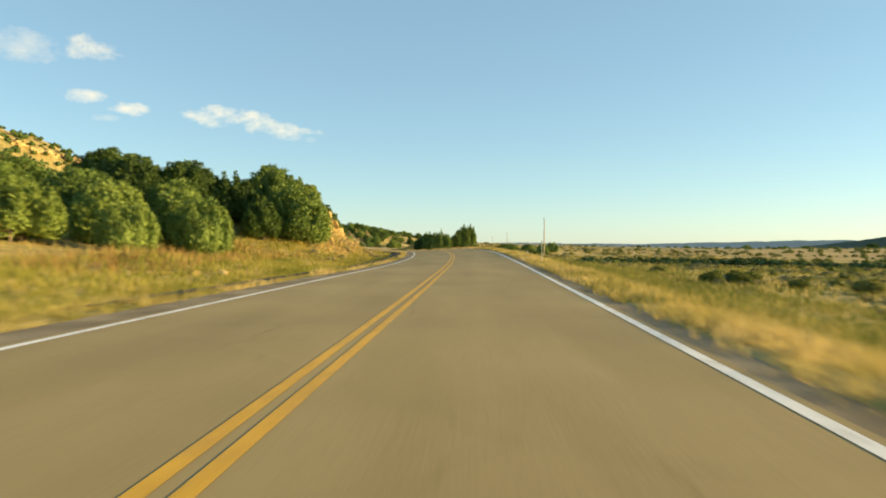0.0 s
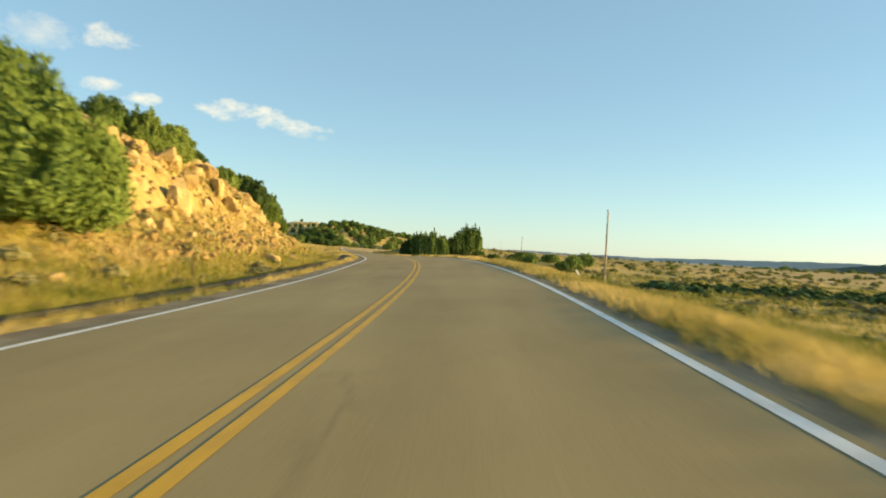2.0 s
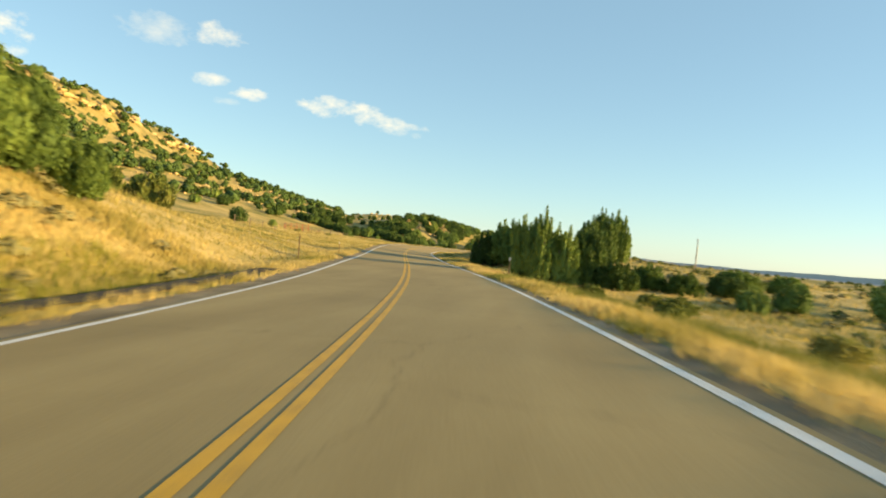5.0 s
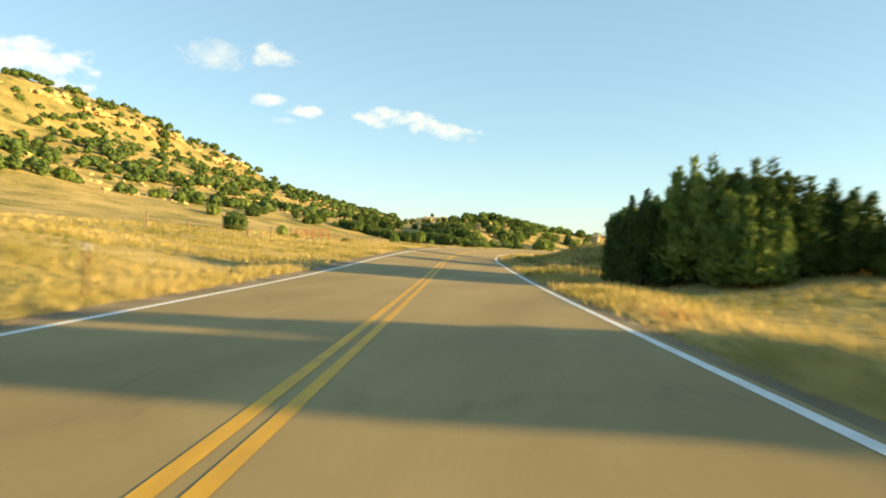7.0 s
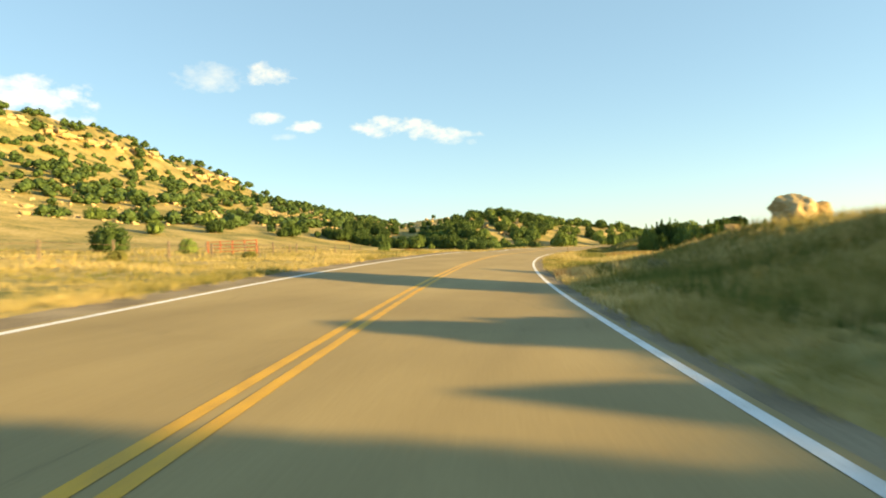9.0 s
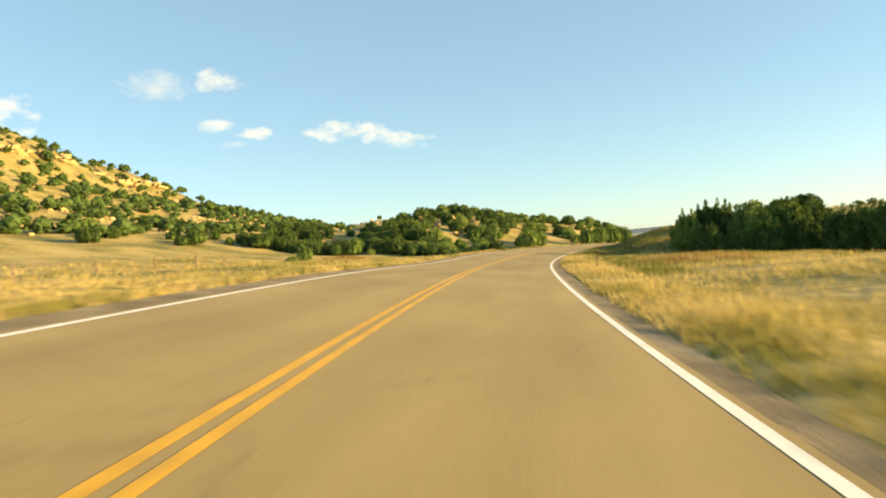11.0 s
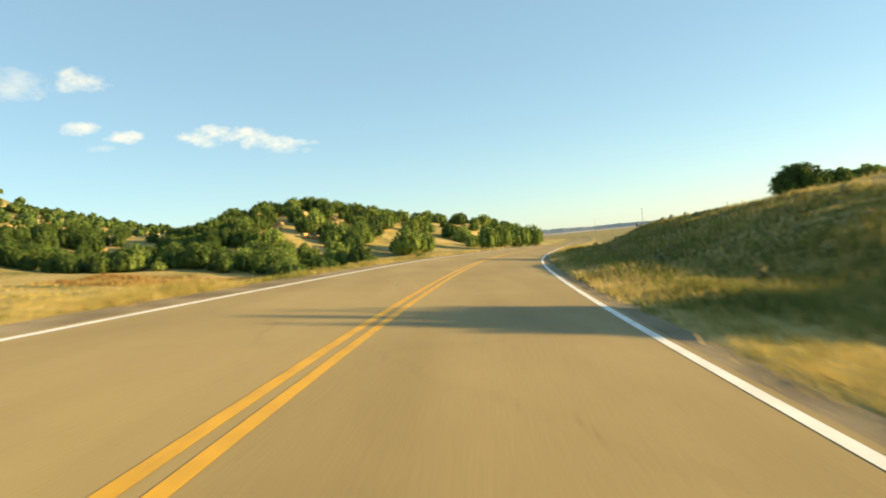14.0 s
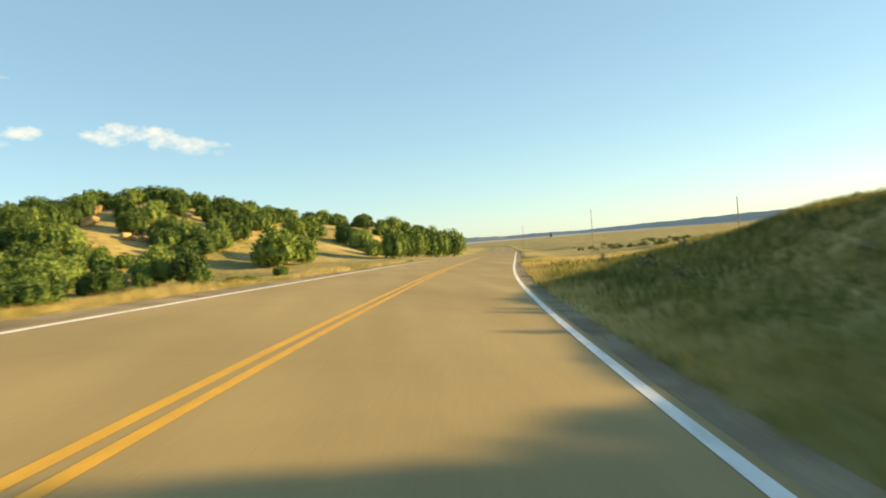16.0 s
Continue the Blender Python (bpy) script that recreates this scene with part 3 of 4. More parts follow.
plant(NEAR[4], 5.2, 344, 3.4, 1.9, "round juniper on the crest of the cut bank", "junipers on the bank")
plant(NEAR[0], 2.6, 343, 3.2, 1.9, "round juniper on the crest of the cut bank", "junipers on the bank")
for k, (x, y, w, h) in enumerate([(12.5, 158.5, 3.2, 1.6), (14, 163.5, 3.2, 1.7), (16, 168, 3.4, 1.7), (20, 169.5, 3.6, 1.8)]):
    plant(NEAR[(0, 2, 4)[k % 3]], x, y, w, h, "low olive-green juniper behind the roadside clump", "junipers in the roadside clump")
# field edge, knoll and valley
for k, (x, y, w, h) in enumerate([(-66, 257, 4.6, 4.0), (-60, 262, 2.4, 2.2), (-62.5, 340, 2.3, 1.6), (-72, 371, 3.3, 4.2), (-88, 416, 6, 5), (-100, 414, 6.5, 5), (-112, 402, 6, 5), (-75, 416, 6, 5), (-126, 380, 6, 5),
                                  (-140, 400, 6, 5), (-64, 416, 6, 4.6), (-57, 417, 5, 4), (-150, 360, 6, 4.4), (-118, 340, 5, 4), (-160, 330, 6, 5)]):
    plant(MID[k % 4], x, y, w, h, "bushy green juniper at the edge of the grass field", "junipers round the field")


def knoll_spot(x, y):
    """How far the road is, and how thickly junipers grow there: dense on the shady flank of the knoll, thin on its sunny grass slope."""
    u = float(land([x], [y])[1][0])
    foot = np.interp(y, [402, 412, 424, 440, 458, 475, 495, 600], [-46, -36, -33, -31, -26, -20, -14, -12])
    if u > foot or y < (411 if x < -50 else 404):
        return u, 0.0
    slope = min(max(((x + 34) * 12 + (y - 436) * 76) / (12**2 + 76**2), 0), 1)      # grass from the road up to the crest
    grass = math.hypot(x + 34 - 12 * slope, y - 436 - 76 * slope) < 7.5 + 5 * slope
    return u, 0.12 if grass else 0.5 if x > -34 else 1.0


KNOLL_ROCKS = [(-66.5, 467, 3.0), (-58.5, 450.5, 2.8), (-61, 455, 2.0), (-63.5, 469, 2.2), (-52.5, 446, 1.8), (-57, 474, 2.4), (-49, 470, 1.6), (-70, 458, 2.4)]


def hides_rock(x, y):
    """Whether a tree there would stand before one of the bare ledges."""
    return any(-1.5 < b - y < 11 and abs(x - a - 0.4 * (b - y)) < 2.6 for a, b, _ in KNOLL_ROCKS)


n_knoll = 0
knoll = []
for x, y, w, h in [(-46.8, 402, 6.2, 3.2), (-51.5, 422, 5.2, 4.0), (-48.5, 424.5, 3.6, 4.8), (-42.5, 423.5, 5.4, 5.0), (-38.2, 421.5, 4.4, 4.4), (-36, 417, 2.6, 2.4), (-30.6, 441, 7.6, 6.6), (-27.4, 444, 4.4, 5.0), (-27.6, 416, 2.0, 1.3),
                   (-13.6, 462, 5.2, 6.6), (-9, 478, 5.6, 6.8), (-4.4, 484, 6.0, 7.2), (0.2, 492, 5.6, 7.0), (-19.1, 480, 5.5, 4.6), (-28, 487, 4.6, 3.8), (-45, 451, 5.2, 4.8), (-42, 459, 3.8, 4.8), (-57, 437, 5.6, 4.2), (-61, 435, 5.4, 4.0), (-59.4, 428, 4.4, 3.2)]:
    knoll.append((x, y))
    plant(MID[n_knoll % 4], x, y, w, h, "bushy green juniper at the foot of the wooded knoll", "junipers on the knoll")
    n_knoll += 1
for x, y, w, h in [(-66.5, 473, 4.6, 4.0), (-61.5, 480, 5.2, 4.6), (-58.2, 484, 5.6, 5.0), (-55, 489, 5.0, 4.6), (-52, 494, 4.6, 4.6), (-47.5, 503, 4.8, 5.0), (-44, 507, 5.0, 5.4), (-40.5, 512, 4.4, 4.6), (-36, 521, 3.2, 2.8), (-32, 527, 4.4, 4.4), (-25, 535, 4.8, 4.4), (-18, 540, 5.0, 4.8), (-10, 546, 5.2, 5.0), (-3, 548, 4.8, 4.6)]:
    knoll.append((x, y))
    plant(MID[n_knoll % 4], x, y, w, h * 0.9, "rounded olive-green juniper on the crest of the wooded knoll", "junipers on the knoll")
    n_knoll += 1
tries = 0
while n_knoll < 230 and tries < 20000:
    tries += 1
    x, y = float(rng.uniform(-110, 4)), 404 + 176 * float(rng.uniform(0, 1)) ** 1.35
    u, thick = knoll_spot(x, y)
    if rng.random() > thick or u < -74 or any((x - a) ** 2 + (y - b) ** 2 < 13 for a, b in knoll):
        continue
    knoll.append((x, y))
    if hides_rock(x, y):
        continue
    tall = (2.0 + 2.8 * float(rng.uniform(0, 1)) ** 1.3) * (0.85 if x < -58 and y < 470 else 1)
    plant(MID[n_knoll % 4], x, y, tall * float(rng.uniform(1.05, 1.4)), tall, "rounded olive-green juniper on the wooded knoll", "junipers on the knoll")
    n_knoll += 1
crowns = []
for proto in MID:
    me = next(c for c in proto.children if c.name.startswith("crown")).data
    co = np.array([v.co for v in me.vertices])
    crowns.append(np.concatenate([co[[p.vertices[0], p.vertices[1], p.vertices[2]]] for p in me.polygons]) / np.array([SIZE[proto][0], SIZE[proto][0], SIZE[proto][1]]))
wood = []
back = list(knoll)
tries = 0
while len(wood) < 70 and tries < 12000:
    tries += 1
    x, y = float(rng.uniform(-130, 2)), 406 + 190 * float(rng.uniform(0, 1)) ** 1.4
    u, thick = knoll_spot(x, y)
    if thick < 1 or hides_rock(x, y) or x > -42 or u < -76 or any((x - a) ** 2 + (y - b) ** 2 < 6 for a, b in back):
        continue
    back.append((x, y))
    tall = float(rng.uniform(2.4, 4.8))
    a, wide = float(rng.uniform(0, 6.28)), tall * float(rng.uniform(1.05, 1.35))
    turn = np.array([[math.cos(a), math.sin(a), 0], [-math.sin(a), math.cos(a), 0], [0, 0, 1]])
    wood.append(crowns[len(wood) % 4] @ turn * np.array([wide, wide, tall]) * 0.9 + np.array([x, y, height(x, y) - 0.15]))
v = np.concatenate(wood)
me = bpy.data.meshes.new("knoll_undergrowth")
me.from_pydata(v.tolist(), [], np.arange(len(v)).reshape(-1, 3).tolist())
me.materials.append(GREEN)
tagged(new("knoll_undergrowth", me), "dense smaller junipers filling the wooded knoll", "woodland", kind="stuff")
for k, (x, y, w, h) in enumerate([(102, 439.6, 6, 6), (138, 410, 9, 8), (21, 153, 5.5, 3.4), (14, 150, 4, 2.8), (17, 138, 3.5, 2.4), (11, 147, 3, 2.2), (24, 160, 5, 3.4), (150, 380, 9, 6), (168, 400, 10, 8), (182, 385, 9, 7),
                                  (198, 395, 11, 8), (215, 400, 10, 8), (226, 380, 9, 7), (240, 392, 10, 8), (258, 385, 11, 9), (272, 372, 9, 7), (128, 520, 9, 7), (165, 560, 10, 7), (190, 530, 9, 7), (205, 345, 9, 6), (250, 335, 9, 6), (290, 350, 10, 8)]):
    plant(MID[(k * 3) % 4], x, y, w * 0.62, h * (0.5 if y > 300 else 0.85), "green broad-crowned tree out in the dry valley", "trees in the valley", 0.2)


# joined vegetation and rock that nobody could count
def far_juniper(r, n=30, solid=1.0):
    """A small uneven juniper or bush of unit size: loose tufts round two or three solid lobes."""
    a = r.uniform(0, 6.28, n)
    f = r.uniform(0, 1, n)
    wide = np.sin(np.pi * np.minimum(1, f * 0.8 + 0.25)) ** 0.6
    c = np.stack([np.cos(a) * 0.46 * wide, np.sin(a) * 0.46 * wide, 0.05 + f * 0.8], 1)
    out = np.stack([np.cos(a) * 0.7, np.sin(a) * 0.7, 0.5 + f], 1) + r.normal(0, 0.35, (n, 3))
    out /= np.linalg.norm(out, axis=1)[:, None]
    s = np.cross(out, r.normal(0, 1, (n, 3)))
    s /= np.linalg.norm(s, axis=1)[:, None]
    t = np.cross(out, s)
    k = r.uniform(0.08, 0.17, (n, 1))
    tufts_out = np.stack([c - s * k - t * k * 0.6, c + s * k - t * k * 0.6, c + t * k * 1.1 + out * k], 1).reshape(-1, 3)
    bm = bmesh.new()
    bmesh.ops.create_icosphere(bm, subdivisions=1, radius=0.5)
    ball = np.array([[v.co for v in f.verts] for f in bm.faces]).reshape(-1, 3)
    bm.free()
    lobes = []
    for i in range(3):
        b = i * 2.1 + r.uniform(-0.5, 0.5)
        k = r.uniform(0.5, 0.72) * solid
        lobes.append(ball * np.array([k, k, k * 1.15]) + np.array([math.cos(b) * 0.2, math.sin(b) * 0.2, 0.3 + 0.12 * i]))
    return np.concatenate([tufts_out, *lobes])


def joined(name, pieces, mat, label, category):
    v = np.concatenate(pieces)
    me = bpy.data.meshes.new(name)
    me.from_pydata(v.tolist(), [], np.arange(len(v)).reshape(-1, 3).tolist())
    me.materials.append(mat)
    return tagged(new(name, me), label, category, kind="stuff")


shapes = [far_juniper(rng, 44) for _ in range(8)]
pieces = []
tries = 0
while len(pieces) < 1900 and tries < 60000:
    tries += 1
    x, y = float(rng.uniform(-480, -60)), float(rng.uniform(300, 860))
    if x > -118 and y < 590 or x > -150 and y < 385:
        continue
    z = height(x, y)
    chance = 0.5 if z > 44 else 0.75 if 24 < z < 44 else 0.3 if z > 8 or x > -170 else 0.16
    chance *= 0.35 + 0.75 * (0.5 + 0.5 * float(lumps(np.array(x), np.array(y), 34, 2.0)))
    if rng.random() > chance:
        continue
    w = float(rng.uniform(3.0, 6.6))
    a = float(rng.uniform(0, 6.28))
    p = shapes[int(rng.integers(8))] @ np.array([[math.cos(a), math.sin(a), 0], [-math.sin(a), math.cos(a), 0], [0, 0, 1]])
    pieces.append(p * np.array([w, w, w * float(rng.uniform(0.7, 0.95))]) + np.array([x, y, z - 0.2]))
foot_trees = 0
while foot_trees < 290:
    x, y = (float(rng.uniform(-108, -60)), float(rng.uniform(412, 455))) if foot_trees % 2 else (float(rng.uniform(-200, -92)), float(rng.uniform(450, 660))) if foot_trees % 4 == 0 else (float(rng.uniform(-190, -66)), float(rng.uniform(384, 500)))
    if y < (412 if x > -112 else 390) or float(lumps(np.array(x), np.array(y), 17, 2.0)) < (-0.6 if x > -108 and y < 455 else -0.25):
        continue
    w = float(rng.uniform(2.8, 5.2))
    a = float(rng.uniform(0, 6.28))
    turn = np.array([[math.cos(a), math.sin(a), 0], [-math.sin(a), math.cos(a), 0], [0, 0, 1]])
    pieces.append(crowns[foot_trees % 4] @ turn * np.array([w, w, w * float(rng.uniform(0.7, 0.9))]) + np.array([x, y, height(x, y) - 0.2]))
    foot_trees += 1
joined("distant_juniper_woodland", pieces, GREEN, "small dark junipers dotting the golden mesa slope", "woodland")


def rock_points(r, corners=15):
    """A broken angular block of about unit size, edges knocked off."""
    bm = bmesh.new()
    for _ in range(corners):
        p = r.uniform(-0.5, 0.5, 3)
        p *= 0.5 / max(0.34, float(np.abs(p).max())) * r.uniform(0.8, 1.0)
        bm.verts.new(p)
    hull = bmesh.ops.convex_hull(bm, input=bm.verts)
    bmesh.ops.delete(bm, geom=list({v for v in hull["geom_interior"] if isinstance(v, bmesh.types.BMVert)}), context="VERTS")
    bmesh.ops.bevel(bm, geom=list(bm.edges), offset=0.035, segments=1, affect="EDGES")
    bmesh.ops.triangulate(bm, faces=bm.faces)
    bmesh.ops.subdivide_edges(bm, edges=[e for e in bm.edges if e.calc_length() > 0.25], cuts=1)
    bmesh.ops.triangulate(bm, faces=bm.faces)
    for v in bm.verts:
        v.co += Vector(r.normal(0, 0.014, 3))
    return bm


def worn_block(r):
    """A weather-rounded block with broken faces."""
    bm = bmesh.new()
    bmesh.ops.create_icosphere(bm, subdivisions=3, radius=0.5)
    off = Vector(r.uniform(-9, 9, 3))
    for v in bm.verts:
        n = v.co.normalized()
        square = 1 / max(abs(n.x), abs(n.y), abs(n.z)) ** 0.55
        v.co = n * 0.46 * square * (1 + 0.28 * noise.noise(n * 1.6 + off) + 0.09 * noise.fractal(n * 5 + off, 1.0, 2.0, 3))
    return bm


boulder_bms = [rock_points(rng, (15, 17, 18, 15, 16, 18, 17, 15, 16)[k]) for k in range(9)] + [worn_block(rng) for _ in range(3)]
boulder_meshes = []
for bm in boulder_bms:
    me = bpy.data.meshes.new("boulder")
    bm.to_mesh(me)
    bm.free()
    me.materials.append(ROCK)
    boulder_meshes.append(me)


def boulder(x, y, size, tall, label, group, sink=0.3, turn=None):
    ob = new("boulder", boulder_meshes[int(rng.integers(9)) if turn is None else 9 + turn % 3])
    ob.matrix_basis = pose(x, y, height(x, y) + size * tall * (0.5 - sink), float(rng.uniform(-20, 20)), float(rng.uniform(-20, 20)), float(rng.uniform(0, 360)) if turn is None else turn) @ Matrix.Diagonal((size, size * float(rng.uniform(0.7, 1.1)), size * tall, 1))
    return tagged(ob, label, "rock", group)


# the rocky cut left of the road
rock_y, rock_d = np.arange(66, 130, 0.5), np.arange(2.0, 30, 0.5)
ry, rd = np.repeat(rock_y, len(rock_d)), np.tile(rock_d, len(rock_y))
rx = road_at(ry)[:, 0] - (EDGE + rd)
rz, _ = land(rx, ry)
border = np.clip(np.minimum(np.minimum((ry - 66) / 12, (130 - ry) / 22), np.minimum((rd - 5.5 - 1.2 * np.sin(ry * 0.7)) / 3.0, (30 - rd) / 8)), -0.15, 1)
crag = np.array([noise.fractal(Vector((a * 0.35, b * 0.35, c * 0.6)), 1.0, 2.0, 4) for a, b, c in zip(rx, ry, rz)])
step = np.array([noise.noise(Vector((a * 0.9, b * 0.9, c * 1.5)), noise_basis="VORONOI_F2F1") for a, b, c in zip(rx, ry, rz)])
rz = rz + border * (0.25 + 0.7 * crag + 0.75 * step) - 0.14
outcrop = mesh_object("rock_outcrop", np.stack([rx, ry, rz], 1), grid_faces(len(rock_y), len(rock_d))[:, ::-1], ROCKSOIL)
tagged(outcrop, "crumbling golden sandstone and bare soil of the road cut", "rock face", kind="structure")
for _ in range(150):
    y = float(rng.normal(97, 13))
    d = float(np.clip(rng.normal(10.2, 2.6), 4.5, 24))
    if y < 70 or y > 124:
        continue
    x = float(road_at(np.array([y]))[0][0]) - EDGE - d
    boulder(x, y, float(rng.choice([0.35, 0.45, 0.6, 0.8, 1.1, 1.5])) * float(rng.uniform(0.8, 1.2)) * (0.6 if d < 7.5 else 1.0), float(rng.uniform(0.6, 1.05)), "angular golden sandstone boulder lying on the rocky bank", "boulders on the outcrop")
for x, y, sz in [(-15.7, 86.5, 2.4), (-16.5, 84.5, 2.0), (-15.2, 89.5, 1.8), (-17.2, 92, 2.2), (-16.6, 96, 1.8), (-18.5, 100, 2.0), (-17.5, 82.5, 2.4), (-19.6, 106, 1.6), (-15.9, 80, 1.7), (-18.8, 88, 2.2)]:
    boulder(x, y, sz * 0.72, 0.85, "large sandstone block at the crest of the outcrop", "boulders on the outcrop", 0.35)
for _ in range(34):
    boulder(float(rng.uniform(-52, -30)), float(rng.uniform(30, 85)), float(rng.uniform(0.8, 2.4)), 0.8, "pale sandstone boulder on the slope behind the junipers", "boulders behind the junipers")
for _ in range(9):
    y = float(rng.uniform(28, 66))
    x = float(road_at(np.array([y]))[0][0]) - EDGE - float(rng.uniform(4.0, 9.0))
    boulder(x, y, float(rng.uniform(0.3, 0.75)), 0.7, "pale sandstone boulder in the grass below the junipers", "boulders below the junipers")
boulder(-6.5, 221.2, 1.35, 0.9, "pale sandstone block leaning on a larger boulder", "boulders on the right bank", 0.3, 71)
boulder(-7.4, 220.7, 1.5, 0.95, "large pale sandstone boulder on the crest of the bank", "boulders on the right bank", 0.15, 30)
boulder(-9.3, 223.5, 1.0, 0.7, "pale sandstone boulder on the crest of the bank", "boulders on the right bank", 0.2)
boulder(-1.5, 196, 1.9, 0.7, "reddish sandstone boulder between the junipers", "boulders on the right bank", 0.2)
for x, y, sz in KNOLL_ROCKS:
    boulder(x, y, sz, 0.8, "large pale sandstone ledge between the junipers of the knoll", "boulders on the knoll")
for _ in range(26):
    boulder(float(rng.uniform(-74, -46)), float(rng.uniform(446, 490)), float(rng.uniform(0.8, 2.0)), 0.75, "pale rock showing between the junipers of the knoll", "boulders on the knoll")
pieces = []
for _ in range(3400):
    x, y = float(rng.uniform(-330, -110)), float(rng.uniform(330, 800))
    z = height(x, y)
    low = 13 < z < 36
    if not (low and float(lumps(np.array(x), np.array(y), 26, 7.0)) > 0.0):
        continue
    me = boulder_meshes[int(rng.integers(7))]
    tri = np.array([[me.vertices[i].co for i in (p.vertices[0], p.vertices[1], p.vertices[2])] for p in me.polygons]).reshape(-1, 3)
    pieces.append(tri * (0.7 + 2.0 * float(rng.random()) ** 2) * np.array([1, 1, 0.8]) + np.array([x, y, z + 0.1]))
for k in range(900):
    x, y = float(rng.uniform(-210, -92)), float(rng.uniform(430, 630))
    if float(lumps(np.array(x), np.array(y), 14, 3.0)) < -0.05:
        continue
    me = boulder_meshes[k % 9]
    tri = np.array([[me.vertices[i2].co for i2 in p.vertices] for p in me.polygons]).reshape(-1, 3)
    pieces.append(tri * (0.8 + 1.6 * float(rng.random()) ** 2) * np.array([1, 1, 0.8]) + np.array([x, y, height(x, y) + 0.15]))
for k in range(260):
    y = float(rng.uniform(470, 790))
    xs_try = np.arange(-380, -300, 2.0)
    zz, _ = land(xs_try, np.full(len(xs_try), y))
    drop = np.diff(zz)
    i = int(np.argmin(drop))
    me = boulder_meshes[k % 7]
    tri = np.array([[me.vertices[i2].co for i2 in p.vertices] for p in me.polygons]).reshape(-1, 3)
    pieces.append(tri * np.array([3.5, float(rng.uniform(4, 9)), float(rng.uniform(1.8, 3.6))]) + np.array([xs_try[i] - 6 + float(rng.normal(0, 2.5)), y, zz[i] + 2.5]))
joined("mesa_scree", pieces, ROCK, "pale sandstone ledges and scree on the mesa slope", "rocks")

# grass on the verges
def tufts(n, place, tall0, tall1, spread, blades=5):
    x, y, keep = place(n)
    x, y = x[keep], y[keep]
    z, u = land(x, y)
    n = len(x)
    out = []
    for b in range(blades):
        a = rng.uniform(0, 6.28, n)
        h = rng.uniform(tall0, tall1, n) * (1 + 0.5 * lumps(x, y, 5, 2.0))
        lean = rng.uniform(0.15, 0.75, n) * h
        wdt = rng.uniform(0.010, 0.022, n) * (1 + np.abs(u) * 0.05)
        bx, by = x + rng.normal(0, spread, n), y + rng.normal(0, spread, n)
        root = np.stack([bx, by, z - 0.04], 1)
        sidev = np.stack([-np.sin(a) * wdt, np.cos(a) * wdt, np.zeros(n)], 1)
        tip = root + np.stack([np.cos(a) * lean, np.sin(a) * lean, h], 1)
        out.append(np.stack([root - sidev, root + sidev, tip], 1).reshape(-1, 3))
    return np.concatenate(out)


def verge(sign, d0, d1, y0, y1, power=1.0):
    def place(n):
        y = rng.uniform(y0, y1, n)
        d = d0 + (d1 - d0) * rng.random(n) ** power
        x = road_at(y)[:, 0] + sign * (EDGE + d)
        patch = lumps(x, y, 4.5, 9.0) + rng.normal(0, 0.5, n) > -0.45
        bare = (sign < 0) & (y > 72) & (y < 122) & (d > 4.5) & (rng.random(n) < 0.8)
        ditch = (sign < 0) & (y > 14) & (y < 132) & (d > 0.25) & (d < 1.75)
        return x, y, patch & ~bare & ~ditch
    return place


pieces = [tufts(62000, verge(-1, 0.1, 15, -4, 392, 1.5), 0.10, 0.30, 0.14, 4), tufts(58000, verge(1, 0.1, 14, -4, 392, 1.5), 0.10, 0.30, 0.14, 4), tufts(26000, verge(1, -0.55, 0.8, -4, 392), 0.1, 0.27, 0.08, 4), tufts(9000, verge(-1, -0.1, 0.9, -4, 392), 0.06, 0.2, 0.1, 4),
          tufts(12000, verge(-1, 14, 60, 20, 400, 1.4), 0.25, 0.5, 0.3, 4), tufts(12000, verge(1, 14, 70, 0, 400, 1.4), 0.25, 0.5, 0.3, 4)]
joined("verge_grass", pieces, STRAW, "long dry golden grass with green patches on the verges", "grass")
pieces = []
shrubs = [far_juniper(rng, 60, 0.55) for _ in range(6)]
while len(pieces) < 1200:
    x, y = float(rng.uniform(12, 330)), float(rng.uniform(-10, 480))
    if rng.random() < 0.4:
        x, y = float(rng.uniform(10, 70)), float(rng.uniform(10, 230))
    z, u = land([x], [y])
    if u[0] < 13 or 0.5 + 0.5 * float(lumps(np.array(x), np.array(y), 17, 4.0)) < 0.45 or (x > 60 and 175 < y < 300):
        continue
    w = float(rng.uniform(0.5, 1.5))
    pieces.append(shrubs[len(pieces) % 6] * np.array([w, w, w * 0.42]) + np.array([x, y, float(z[0]) - 0.03]))
joined("sagebrush", pieces, SCRUB, "grey-green sagebrush scattered over the dry valley floor", "shrubs")
pieces = []
for k in range(420):
    t = float(rng.random())
    x, y = 22 + 90 * t + float(rng.normal(0, 2)), 112 - 20 * t + 9 * math.sin(t * 7) + float(rng.normal(0, 2.2))
    w = float(rng.uniform(1.2, 2.8))
    pieces.append(shrubs[k % 6] * np.array([w, w, w * 0.55]) + np.array([x, y, height(x, y) - 0.3]))
joined("creek_willows", pieces, GREEN, "dark green brush along the sunken creek bed", "shrubs")

# pale hay field out in the valley
span = grid_faces(len(ys), len(us))
mid_x, mid_y = gx[span].mean(1), gy[span].mean(1)
sown = (mid_x > 48 + 9 * np.sin(mid_y / 17)) & (mid_x < 380) & (mid_y > 176 + 8 * np.sin(mid_x / 27)) & (mid_y < 296 + 7 * np.sin(mid_x / 19))
used, hay_faces = np.unique(span[sown], return_inverse=True)
hay = mesh_object("hay_field", np.stack([gx[used], gy[used], gz[used] + 0.03], 1), hay_faces.reshape(-1, 4), HAY, smooth=True)
tagged(hay, "pale straw-coloured mown field in the valley", "field", kind="structure")


